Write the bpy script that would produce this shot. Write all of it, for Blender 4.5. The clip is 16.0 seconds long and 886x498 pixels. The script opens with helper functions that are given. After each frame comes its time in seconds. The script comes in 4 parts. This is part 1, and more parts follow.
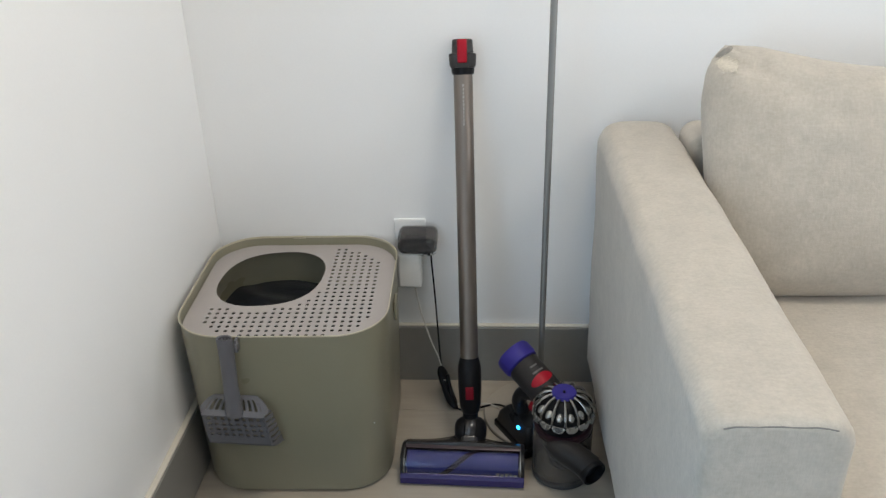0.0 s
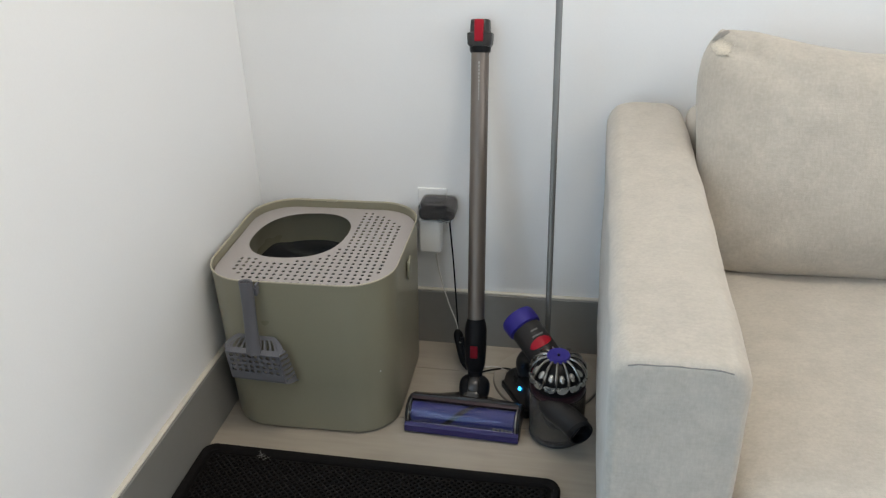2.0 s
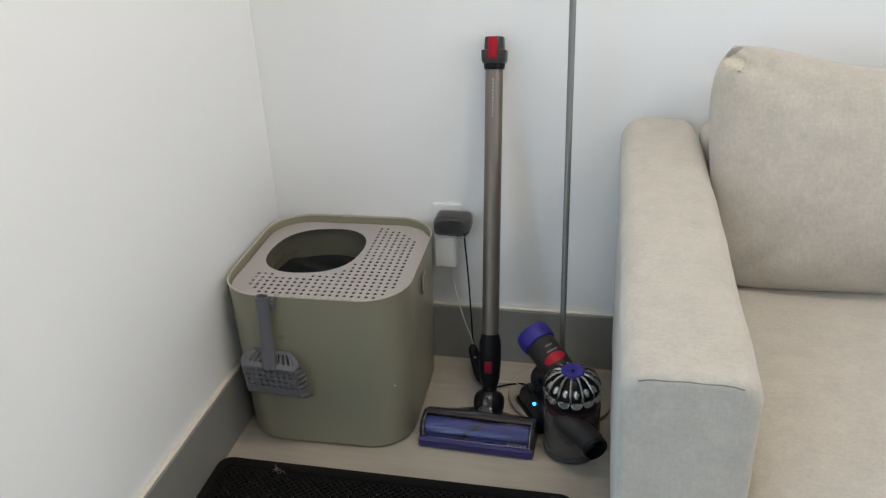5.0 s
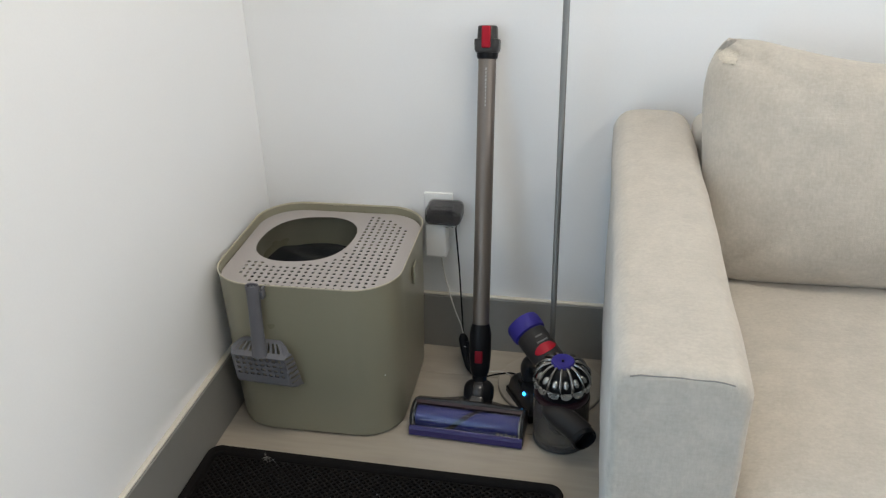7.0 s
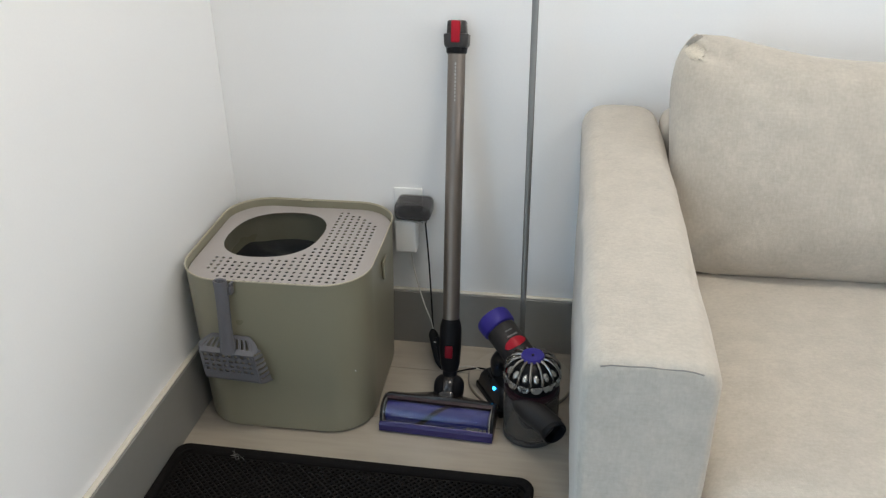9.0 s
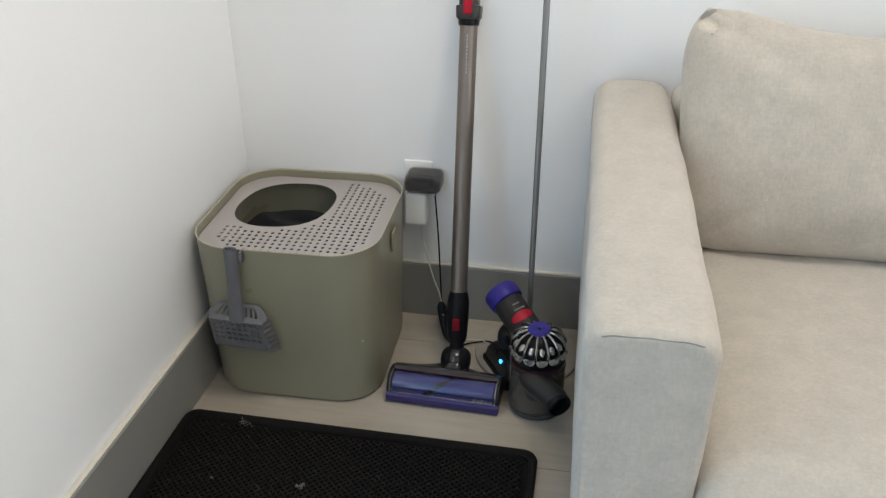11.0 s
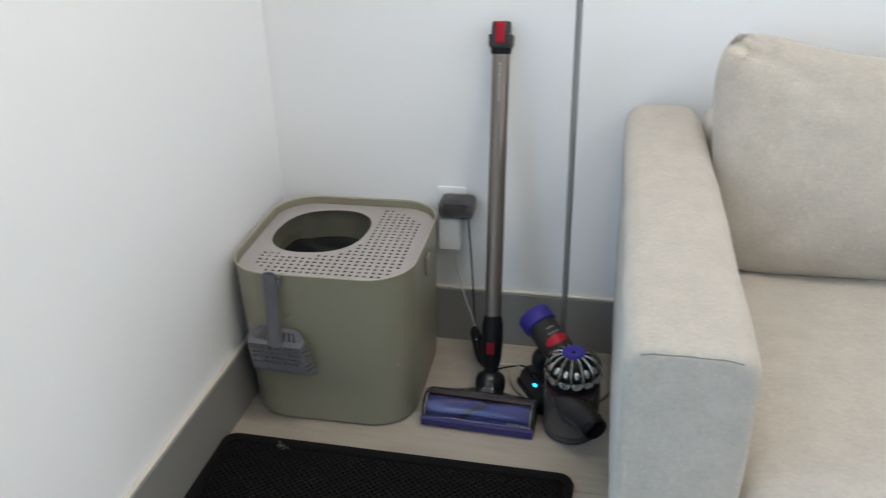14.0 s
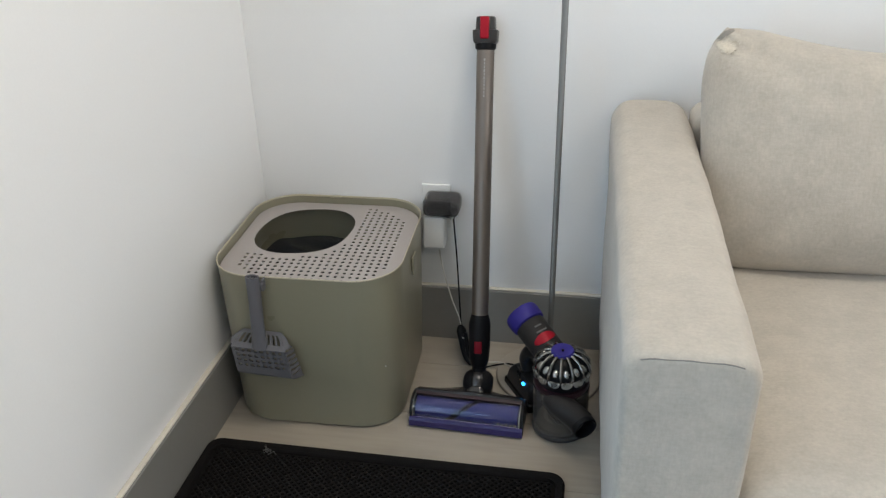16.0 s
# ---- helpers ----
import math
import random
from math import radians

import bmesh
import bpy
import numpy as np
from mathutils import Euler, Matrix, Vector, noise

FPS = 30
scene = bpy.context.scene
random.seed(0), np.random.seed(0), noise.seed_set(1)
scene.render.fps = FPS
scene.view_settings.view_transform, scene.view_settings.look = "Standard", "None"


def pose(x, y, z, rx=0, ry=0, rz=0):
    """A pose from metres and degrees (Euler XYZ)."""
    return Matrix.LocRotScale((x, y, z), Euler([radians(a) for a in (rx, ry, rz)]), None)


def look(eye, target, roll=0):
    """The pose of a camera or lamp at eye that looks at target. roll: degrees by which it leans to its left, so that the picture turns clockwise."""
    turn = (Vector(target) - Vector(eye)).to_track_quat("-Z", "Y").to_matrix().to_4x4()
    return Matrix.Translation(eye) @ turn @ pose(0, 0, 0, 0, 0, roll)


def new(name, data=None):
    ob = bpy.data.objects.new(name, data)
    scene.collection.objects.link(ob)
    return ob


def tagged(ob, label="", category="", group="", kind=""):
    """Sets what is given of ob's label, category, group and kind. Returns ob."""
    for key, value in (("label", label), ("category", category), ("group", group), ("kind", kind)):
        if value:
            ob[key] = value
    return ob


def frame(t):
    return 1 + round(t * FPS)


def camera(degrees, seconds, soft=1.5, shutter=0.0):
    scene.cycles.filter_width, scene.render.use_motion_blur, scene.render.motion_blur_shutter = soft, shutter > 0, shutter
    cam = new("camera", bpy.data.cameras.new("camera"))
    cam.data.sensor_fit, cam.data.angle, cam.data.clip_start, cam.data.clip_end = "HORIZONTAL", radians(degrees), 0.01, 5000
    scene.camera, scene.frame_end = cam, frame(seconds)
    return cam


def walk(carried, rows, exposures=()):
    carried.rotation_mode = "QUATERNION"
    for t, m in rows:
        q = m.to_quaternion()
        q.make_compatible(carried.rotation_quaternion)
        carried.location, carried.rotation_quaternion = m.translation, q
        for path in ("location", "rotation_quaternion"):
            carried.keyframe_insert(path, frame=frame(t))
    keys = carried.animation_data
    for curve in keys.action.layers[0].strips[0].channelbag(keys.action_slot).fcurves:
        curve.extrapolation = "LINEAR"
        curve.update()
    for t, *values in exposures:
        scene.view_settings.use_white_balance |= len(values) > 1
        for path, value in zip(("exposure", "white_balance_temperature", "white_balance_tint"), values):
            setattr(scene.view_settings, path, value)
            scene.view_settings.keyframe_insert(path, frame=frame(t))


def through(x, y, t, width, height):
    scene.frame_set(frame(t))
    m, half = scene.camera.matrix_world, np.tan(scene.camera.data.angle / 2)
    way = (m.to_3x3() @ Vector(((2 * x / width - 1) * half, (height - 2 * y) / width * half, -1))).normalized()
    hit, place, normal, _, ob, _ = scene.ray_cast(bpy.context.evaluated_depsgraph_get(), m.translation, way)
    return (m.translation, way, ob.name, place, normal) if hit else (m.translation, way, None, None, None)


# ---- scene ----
cam = camera(56.2, 16.0, soft=1.25, shutter=0.4)
PATH = [
    (0, (0.618, -1.657, 1.218), (0.505, 0.113, 0.294), -1.5),
    (0.3, (0.6457, -1.6710, 1.2354), (0.4546, 0.0848, 0.2970), -2.15),
    (0.5, (0.67, -1.679, 1.24), (0.41, 0.08, 0.323), -2.5),
    (0.7, (0.7011, -1.6856, 1.2374), (0.3810, 0.0441, 0.2857), -2.50),
    (1, (0.748, -1.697, 1.228), (0.397, 0.037, 0.294), -2.1),
    (1.2, (0.7705, -1.7086, 1.2220), (0.4063, 0.0170, 0.2787), -2.45),
    (1.5, (0.792, -1.732, 1.216), (0.457, -0.008, 0.258), -2.2),
    (1.7, (0.8019, -1.7502, 1.2144), (0.4916, -0.0172, 0.2654), -1.65),
    (2, (0.813, -1.773, 1.214), (0.468, -0.035, 0.285), -1.8),
    (2.5, (0.823, -1.785, 1.22), (0.514, -0.031, 0.311), -3.2),
    (2.7, (0.8229, -1.7876, 1.2182), (0.4741, -0.0486, 0.2941), -3.65),
    (3, (0.822, -1.792, 1.215), (0.458, -0.041, 0.319), -3.2),
    (3.2, (0.8210, -1.7944, 1.2158), (0.4436, -0.0442, 0.3245), -3.05),
    (3.5, (0.82, -1.796, 1.218), (0.395, -0.05, 0.34), -3.3),
    (3.7, (0.8201, -1.7958, 1.2188), (0.3577, -0.0599, 0.3398), -3.60),
    (4, (0.821, -1.794, 1.219), (0.341, -0.065, 0.335), -3.7),
    (4.5, (0.825, -1.786, 1.218), (0.411, -0.041, 0.331), -3.1),
    (7, (0.818, -1.773, 1.228), (0.455, -0.04, 0.299), -1.6),
    (7.5, (0.82, -1.777, 1.219), (0.493, -0.035, 0.293), -1.1),
    (8, (0.803, -1.769, 1.219), (0.516, -0.021, 0.291), -0.6),
    (10.5, (0.838, -1.79, 1.217), (0.528, -0.067, 0.25), -0.8),
    (10.8, (0.8337, -1.7881, 1.2136), (0.5070, -0.0821, 0.2223), -0.65),
    (11, (0.829, -1.785, 1.212), (0.511, -0.07, 0.233), -0.2),
    (11.5, (0.824, -1.777, 1.221), (0.551, -0.032, 0.283), -0.8),
    (12, (0.833, -1.776, 1.222), (0.641, -0.019, 0.287), -2.2),
    (12.2, (0.8514, -1.776, 1.217), (0.7496, 0.0008, 0.302), -2.2),
    (12.5, (0.868, -1.769, 1.215), (0.95, -0.007, 0.273), -0.3),
    (12.7, (0.8748, -1.772, 1.215), (0.9718, -0.0118, 0.269), -0.2),
    (13, (0.857, -1.778, 1.224), (0.831, -0.012, 0.286), -0.7),
    (13.2, (0.8512, -1.782, 1.209), (0.7126, -0.0076, 0.2976), -0.7),
    (13.5, (0.836, -1.796, 1.219), (0.591, -0.035, 0.302), -1.1),
    (13.7, (0.8267, -1.8047, 1.2169), (0.5396, -0.0532, 0.2951), -1.05),
    (14, (0.817, -1.813, 1.213), (0.431, -0.077, 0.298), -1.5),
    (14.2, (0.8122, -1.8153, 1.2144), (0.3365, -0.0985, 0.3055), -2.45),
    (14.5, (0.809, -1.816, 1.217), (0.29, -0.106, 0.318), -2.9),
    (14.7, (0.8118, -1.8135, 1.2159), (0.3427, -0.0892, 0.3177), -2.25),
    (15, (0.817, -1.808, 1.214), (0.402, -0.072, 0.311), -1.7),
    (15.2, (0.8169, -1.8075, 1.2168), (0.4220, -0.0597, 0.3285), -1.55),
    (15.5, (0.816, -1.807, 1.222), (0.447, -0.057, 0.326), -1.4),
    (15.7, (0.8096, -1.8025, 1.2214), (0.4695, -0.0610, 0.2985), -1.20),
    (16, (0.788, -1.788, 1.219), (0.462, -0.051, 0.282), -1.4),
]
walk(cam, [(t, look(eye, target, roll)) for t, eye, target, roll in PATH],
     exposures=[(0, -0.13, 6450, 10), (0.6, -0.13, 6400, 10), (1.5, -0.15, 6450, 10), (3.2, -0.19, 6370, 10), (4.5, -0.25, 6420, 10), (7.5, -0.13, 6440, 10), (11.5, -0.09, 6440, 10), (12.5, -0.12, 6400, 10), (13.1, 0.00, 6380, 10), (13.6, -0.07, 6250, 10), (14.0, -0.15, 6180, 10), (14.5, -0.23, 6250, 10), (15.0, -0.23, 6420, 10), (16, -0.19, 6440, 10)])

from mathutils.bvhtree import BVHTree

# ---- world and lights ----
world = bpy.data.worlds.new("sky")
world.use_nodes = True
scene.world = world
wn = world.node_tree.nodes
sky = wn.new("ShaderNodeTexSky")
sky.sky_type, sky.sun_disc = "NISHITA", False
sky.sun_elevation, sky.sun_rotation = radians(35), radians(200)
world.node_tree.links.new(sky.outputs[0], wn["Background"].inputs[0])
wn["Background"].inputs[1].default_value = 0.1


def area_lamp(name, m, sx, sy, watts, colour):
    lamp = bpy.data.lights.new(name, "AREA")
    lamp.shape, lamp.size, lamp.size_y, lamp.energy, lamp.color = "RECTANGLE", sx, sy, watts, colour
    ob = new(name, lamp)
    ob.matrix_world = m
    return ob


RX, RY, RZ = 4.6, -4.4, 2.56       # far wall, rear wall, ceiling
# daylight in the glazed door's opening; the unseen window facing it is added light
area_lamp("door_daylight", look((-0.06, -2.35, 1.2), (1.0, -2.2, 1.1)), 2.1, 2.1, 27, (0.46, 0.715, 1.0))
area_lamp("added_window_light", look((RX - 0.05, -2.4, 1.55), (0, -1.2, 1.8)), 2.3, 1.5, 39, (0.95, 0.965, 1.0))
# unseen round ceiling lights, added for warm light from above
for lx, ly, watts in ((0.98, -0.80, 13.8), (2.4, -2.5, 16)):
    lamp = bpy.data.lights.new("added_ceiling_glow", "AREA")
    lamp.shape, lamp.size, lamp.energy, lamp.color = "DISK", 0.56, watts, (1.0, 0.92, 0.82)
    new("added_ceiling_glow", lamp).matrix_world = look((lx, ly, 2.52), (lx, ly, 0))

# ---- materials ----


def links(m):
    return m.node_tree.nodes, m.node_tree.links.new


def surface(name, base, rough=0.5, metal=0.0, vary=0.08, scale=6.0, fine=90.0, bump=0.1, depth=0.001, spec=0.5,
            stretch=(1, 1, 1), each=0.0, stain=None, coat=0.0):
    """A paint, plastic, metal or fabric whose colour and gloss vary at two scales, with a fine relief."""
    m = bpy.data.materials.new(name)
    m.use_nodes = True
    n, link = links(m)
    b = n["Principled BSDF"]
    co, mp = n.new("ShaderNodeTexCoord"), n.new("ShaderNodeMapping")
    mp.inputs["Scale"].default_value = stretch
    link(co.outputs["Object"], mp.inputs[0])
    big, small = n.new("ShaderNodeTexNoise"), n.new("ShaderNodeTexNoise")
    for tex, s, d in ((big, scale, 4), (small, fine, 6)):
        tex.inputs["Scale"].default_value, tex.inputs["Detail"].default_value = s, d
        link(mp.outputs[0], tex.inputs["Vector"])
    mix = n.new("ShaderNodeMath")
    mix.operation = "ADD"
    link(big.outputs[0], mix.inputs[0])
    link(small.outputs[0], mix.inputs[1])
    span = n.new("ShaderNodeMapRange")
    span.inputs["From Min"].default_value, span.inputs["From Max"].default_value = 0.6, 1.4
    span.inputs["To Min"].default_value, span.inputs["To Max"].default_value = 1 - vary, 1 + vary
    link(mix.outputs[0], span.inputs["Value"])
    colour = n.new("ShaderNodeVectorMath")
    colour.operation = "SCALE"
    colour.inputs[0].default_value = base
    link(span.outputs[0], colour.inputs["Scale"])
    out = colour.outputs[0]
    if each:
        info, range2, by = n.new("ShaderNodeObjectInfo"), n.new("ShaderNodeMapRange"), n.new("ShaderNodeVectorMath")
        range2.inputs["To Min"].default_value, range2.inputs["To Max"].default_value = 1 - each, 1 + each
        by.operation = "SCALE"
        link(info.outputs["Random"], range2.inputs["Value"])
        link(out, by.inputs[0])
        link(range2.outputs[0], by.inputs["Scale"])
        out = by.outputs[0]
    if stain:
        spot, ramp, mixer = n.new("ShaderNodeTexNoise"), n.new("ShaderNodeMapRange"), n.new("ShaderNodeMix")
        spot.inputs["Scale"].default_value, spot.inputs["Detail"].default_value = stain[1], 5
        ramp.inputs["From Min"].default_value, ramp.inputs["From Max"].default_value = stain[2], stain[2] + 0.12
        ramp.inputs["To Max"].default_value = stain[3]
        mixer.data_type = "RGBA"
        link(co.outputs["Object"], spot.inputs["Vector"])
        link(spot.outputs[0], ramp.inputs["Value"])
        link(ramp.outputs[0], mixer.inputs["Factor"])
        link(out, mixer.inputs["A"])
        mixer.inputs["B"].default_value = (*stain[0], 1)
        out = mixer.outputs["Result"]
    link(out, b.inputs["Base Color"])
    rr = n.new("ShaderNodeMapRange")
    rr.inputs["To Min"].default_value, rr.inputs["To Max"].default_value = max(0.02, rough - 0.08), min(1, rough + 0.08)
    link(big.outputs[0], rr.inputs["Value"])
    link(rr.outputs[0], b.inputs["Roughness"])
    b.inputs["Metallic"].default_value = metal
    b.inputs["Specular IOR Level"].default_value = spec
    b.inputs["Coat Weight"].default_value = coat
    if bump:
        bp = n.new("ShaderNodeBump")
        bp.inputs["Strength"].default_value, bp.inputs["Distance"].default_value = bump, depth
        link(small.outputs[0], bp.inputs["Height"])
        link(bp.outputs[0], b.inputs["Normal"])
    return m


def fabric(name, base):
    """Linen-look upholstery: two crossing sets of threads, slubs and soft mottling."""
    m = surface(name, base, rough=0.95, vary=0.08, scale=30, fine=130, bump=0.0, spec=0.15)
    n, link = links(m)
    b = n["Principled BSDF"]
    co = n.new("ShaderNodeTexCoord")
    height = None
    for stretch in ((70, 520, 520), (520, 520, 70), (520, 70, 520)):
        mp, thread = n.new("ShaderNodeMapping"), n.new("ShaderNodeTexNoise")
        mp.inputs["Scale"].default_value = stretch
        thread.inputs["Scale"].default_value, thread.inputs["Detail"].default_value = 1.0, 2
        link(co.outputs["Object"], mp.inputs[0])
        link(mp.outputs[0], thread.inputs["Vector"])
        if height is None:
            height = thread.outputs[0]
        else:
            add = n.new("ShaderNodeMath")
            add.operation = "ADD"
            link(height, add.inputs[0])
            link(thread.outputs[0], add.inputs[1])
            height = add.outputs[0]
    slub = n.new("ShaderNodeTexNoise")
    slub.inputs["Scale"].default_value, slub.inputs["Detail"].default_value = 120, 5
    link(co.outputs["Object"], slub.inputs["Vector"])
    both = n.new("ShaderNodeMath")
    both.operation = "MULTIPLY_ADD"
    both.inputs[1].default_value = 2.0
    link(slub.outputs[0], both.inputs[0])
    link(height, both.inputs[2])
    # lighter and darker yarns, seen as short crossing dashes
    tone = b.inputs["Base Color"].links[0].from_socket
    for stretch, low, high in (((240, 240, 85), 0.945, 1.055), ((85, 240, 240), 0.96, 1.04), ((22, 22, 22), 0.95, 1.05)):
        mp, yarn, span, by = n.new("ShaderNodeMapping"), n.new("ShaderNodeTexNoise"), n.new("ShaderNodeMapRange"), n.new("ShaderNodeVectorMath")
        mp.inputs["Scale"].default_value = stretch
        yarn.inputs["Scale"].default_value, yarn.inputs["Detail"].default_value = 1.0, 3
        span.inputs["From Min"].default_value, span.inputs["From Max"].default_value = 0.25, 0.75
        span.inputs["To Min"].default_value, span.inputs["To Max"].default_value = low, high
        by.operation = "SCALE"
        link(co.outputs["Object"], mp.inputs[0])
        link(mp.outputs[0], yarn.inputs["Vector"])
        link(yarn.outputs[0], span.inputs["Value"])
        link(tone, by.inputs[0])
        link(span.outputs[0], by.inputs["Scale"])
        tone = by.outputs[0]
    link(tone, b.inputs["Base Color"])
    bp = n.new("ShaderNodeBump")
    bp.inputs["Strength"].default_value, bp.inputs["Distance"].default_value = 0.20, 0.0011
    link(both.outputs[0], bp.inputs["Height"])
    link(bp.outputs[0], b.inputs["Normal"])
    b.inputs["Sheen Weight"].default_value = 0.25
    b.inputs["Sheen Roughness"].default_value = 0.6
    return m


def glassy(name, colour, rough=0.03, ior=1.45, through=1.0):
    m = bpy.data.materials.new(name)
    m.use_nodes = True
    n, link = links(m)
    b = n["Principled BSDF"]
    b.inputs["Base Color"].default_value = (*colour, 1)
    b.inputs["Transmission Weight"].default_value, b.inputs["IOR"].default_value = through, ior
    tex, rr = n.new("ShaderNodeTexNoise"), n.new("ShaderNodeMapRange")
    tex.inputs["Scale"].default_value = 40
    rr.inputs["To Min"].default_value, rr.inputs["To Max"].default_value = rough, rough + 0.08
    link(tex.outputs[0], rr.inputs["Value"])
    link(rr.outputs[0], b.inputs["Roughness"])
    return m


def glow(name, colour, strength):
    m = bpy.data.materials.new(name)
    m.use_nodes = True
    b = m.node_tree.nodes["Principled BSDF"]
    b.inputs["Base Color"].default_value = (*colour, 1)
    b.inputs["Emission Color"].default_value, b.inputs["Emission Strength"].default_value = (*colour, 1), strength
    return m


WALL = surface("wall_paint", (0.845, 0.847, 0.84), rough=0.72, vary=0.015, scale=1.5, fine=220, bump=0.12, depth=0.0006, spec=0.3)
CEILING = surface("ceiling_paint", (0.82, 0.81, 0.78), rough=0.85, vary=0.02, bump=0.1)
SKIRTING = surface("skirting_paint", (0.238, 0.230, 0.212), rough=0.5, vary=0.03, scale=3, fine=60, bump=0.05, stain=((0.27, 0.255, 0.235), 14, 0.62, 0.35))
TILE = surface("wood_look_tile", (0.368, 0.323, 0.262), rough=0.38, vary=0.16, scale=5, fine=34, bump=0.1, depth=0.0006, stretch=(0.16, 1.6, 1), each=0.03,
               stain=((0.45, 0.405, 0.335), 3.0, 0.5, 0.5))
GROUT = surface("grout", (0.36, 0.318, 0.262), rough=0.9, vary=0.1, fine=200)
EDGE_LIGHT = surface("cream_edge_highlight", (0.64, 0.60, 0.52), rough=0.6, vary=0.06, scale=5, fine=120, bump=0.1)
LINEN = fabric("beige_linen", (0.440, 0.400, 0.338))
SEAM_SHADE = surface("seam_fold_shade", (0.20, 0.19, 0.175), rough=0.9, vary=0.1, fine=300)
FUR = surface("pale_threads", (0.51, 0.465, 0.385), rough=1.0, vary=0.25, scale=30, fine=400)
FELT = surface("grey_lining", (0.25, 0.235, 0.21), rough=0.95, vary=0.1)
BOX = surface("olive_beige_plastic", (0.262, 0.247, 0.178), rough=0.30, vary=0.02, scale=4, fine=160, bump=0.0)
RIM = surface("rim_plastic_highlight", (0.47, 0.43, 0.325), rough=0.34, vary=0.03, bump=0.04)
LID = surface("mauve_grey_plastic", (0.375, 0.345, 0.328), rough=0.5, vary=0.04, scale=7, fine=300, bump=0.1, depth=0.0004)
BAG = surface("black_liner_film", (0.013, 0.0145, 0.018), rough=0.19, vary=0.3, scale=20)
SCOOP = surface("blue_grey_plastic", (0.120, 0.120, 0.133), rough=0.42, vary=0.06, scale=20, fine=200, bump=0.08)
MAT = surface("dark_brown_foam", (0.0080, 0.0071, 0.0068), rough=0.85, spec=0.12, vary=0.2, scale=9, fine=180, bump=0.3, stain=((0.06, 0.055, 0.05), 26, 0.68, 0.5))
TUBE = surface("bronze_grey_anodised", (0.205, 0.176, 0.153), rough=0.40, metal=0.8, vary=0.05, stretch=(1, 1, 0.05), fine=140, bump=0.03)
DARK = surface("dark_grey_plastic", (0.016, 0.0155, 0.016), rough=0.30, vary=0.08, scale=20, fine=200, spec=0.2, bump=0.06)
GLOSS = surface("glossy_brown_grey_plastic", (0.026, 0.0235, 0.0225), rough=0.2, vary=0.08, scale=20, fine=200, spec=0.5, bump=0.03)
DIM = surface("dim_print", (0.16, 0.155, 0.15), rough=0.6, vary=0.05, spec=0.2)
HOUSING = surface("warm_dark_grey_plastic", (0.026, 0.0235, 0.0225), rough=0.46, vary=0.06, scale=20, fine=200, spec=0.2, bump=0.05)
GREY = surface("iron_grey_plastic", (0.046, 0.044, 0.043), rough=0.30, vary=0.06, scale=20, fine=200, spec=0.2, bump=0.06)
BLACK = surface("black_plastic", (0.007, 0.007, 0.008), rough=0.36, vary=0.1, fine=200, spec=0.15, bump=0.08)
DEEPRED = surface("deep_red_plastic", (0.15, 0.003, 0.010), rough=0.5, spec=0.15, vary=0.06, bump=0.04)
RED = surface("red_plastic", (0.34, 0.006, 0.018), rough=0.42, spec=0.2, vary=0.06, bump=0.04)
MAROON = surface("maroon_plastic", (0.022, 0.007, 0.010), rough=0.35, vary=0.1, bump=0.04)
PURPLE = surface("purple_blue_plastic", (0.036, 0.028, 0.215), rough=0.45, spec=0.2, vary=0.06, bump=0.06, scale=20)
INDIGO = surface("dark_indigo_plastic", (0.028, 0.020, 0.110), rough=0.45, vary=0.08, bump=0.06)
BRUSH = surface("blue_brush_felt", (0.017, 0.025, 0.135), rough=0.8, vary=0.12, scale=40, fine=500, bump=0.4)
SILVER = surface("silver_paint", (0.42, 0.42, 0.40), rough=0.28, metal=0.85, vary=0.06, scale=30, bump=0.04)
CHROME = surface("dark_chrome", (0.31, 0.30, 0.285), rough=0.22, metal=0.95, vary=0.06, scale=30, bump=0.03)
SMOKE = glassy("smoky_clear_plastic", (0.36, 0.33, 0.30), 0.10, 1.25, 0.85)
CLEAR = glassy("clear_plastic", (0.93, 0.95, 0.97), 0.02, 1.10)
COVER = glassy("tinted_clear_cover", (0.80, 0.78, 0.88), 0.01, 1.42)
FILM = glassy("clear_smoke_film", (0.30, 0.29, 0.292), 0.08, 1.2, 0.85)
WHITE = surface("white_plastic", (0.78, 0.785, 0.77), rough=0.35, vary=0.02, bump=0.03)
CORD_WHITE = surface("white_cord", (0.62, 0.60, 0.56), rough=0.5, vary=0.05)
POLE = surface("satin_grey_metal", (0.20, 0.20, 0.195), rough=0.38, metal=0.6, vary=0.05, stretch=(1, 1, 0.1), bump=0.03)
DISC = surface("brushed_nickel", (0.41, 0.37, 0.31), rough=0.36, metal=0.15, vary=0.05, fine=150, bump=0.03)
FRAME = surface("dark_grey_aluminium", (0.10, 0.105, 0.11), rough=0.4, metal=0.4, vary=0.05)
GLASS = glassy("window_glass", (0.95, 0.98, 0.97), 0.0, 1.45)
LED = glow("blue_led", (0.02, 0.35, 1.0), 9.0)
BULB = glow("lit_diffuser", (1.0, 0.88, 0.72), 6.0)
LINT = surface("grey_lint", (0.12, 0.115, 0.105), rough=1.0, vary=0.2, fine=400)
MARK = surface("pale_print", (0.34, 0.33, 0.31), rough=0.5, vary=0.05)
KEYPAD = surface("grey_rubber_key", (0.30, 0.31, 0.33), rough=0.6, vary=0.05)
SCREEN = surface("grey_lcd", (0.055, 0.065, 0.075), rough=0.2, vary=0.08)
YELLOW = surface("cream_yellow_print", (0.60, 0.50, 0.27), rough=0.5, vary=0.05)
LABEL = surface("white_label", (0.74, 0.74, 0.76), rough=0.4, vary=0.05)
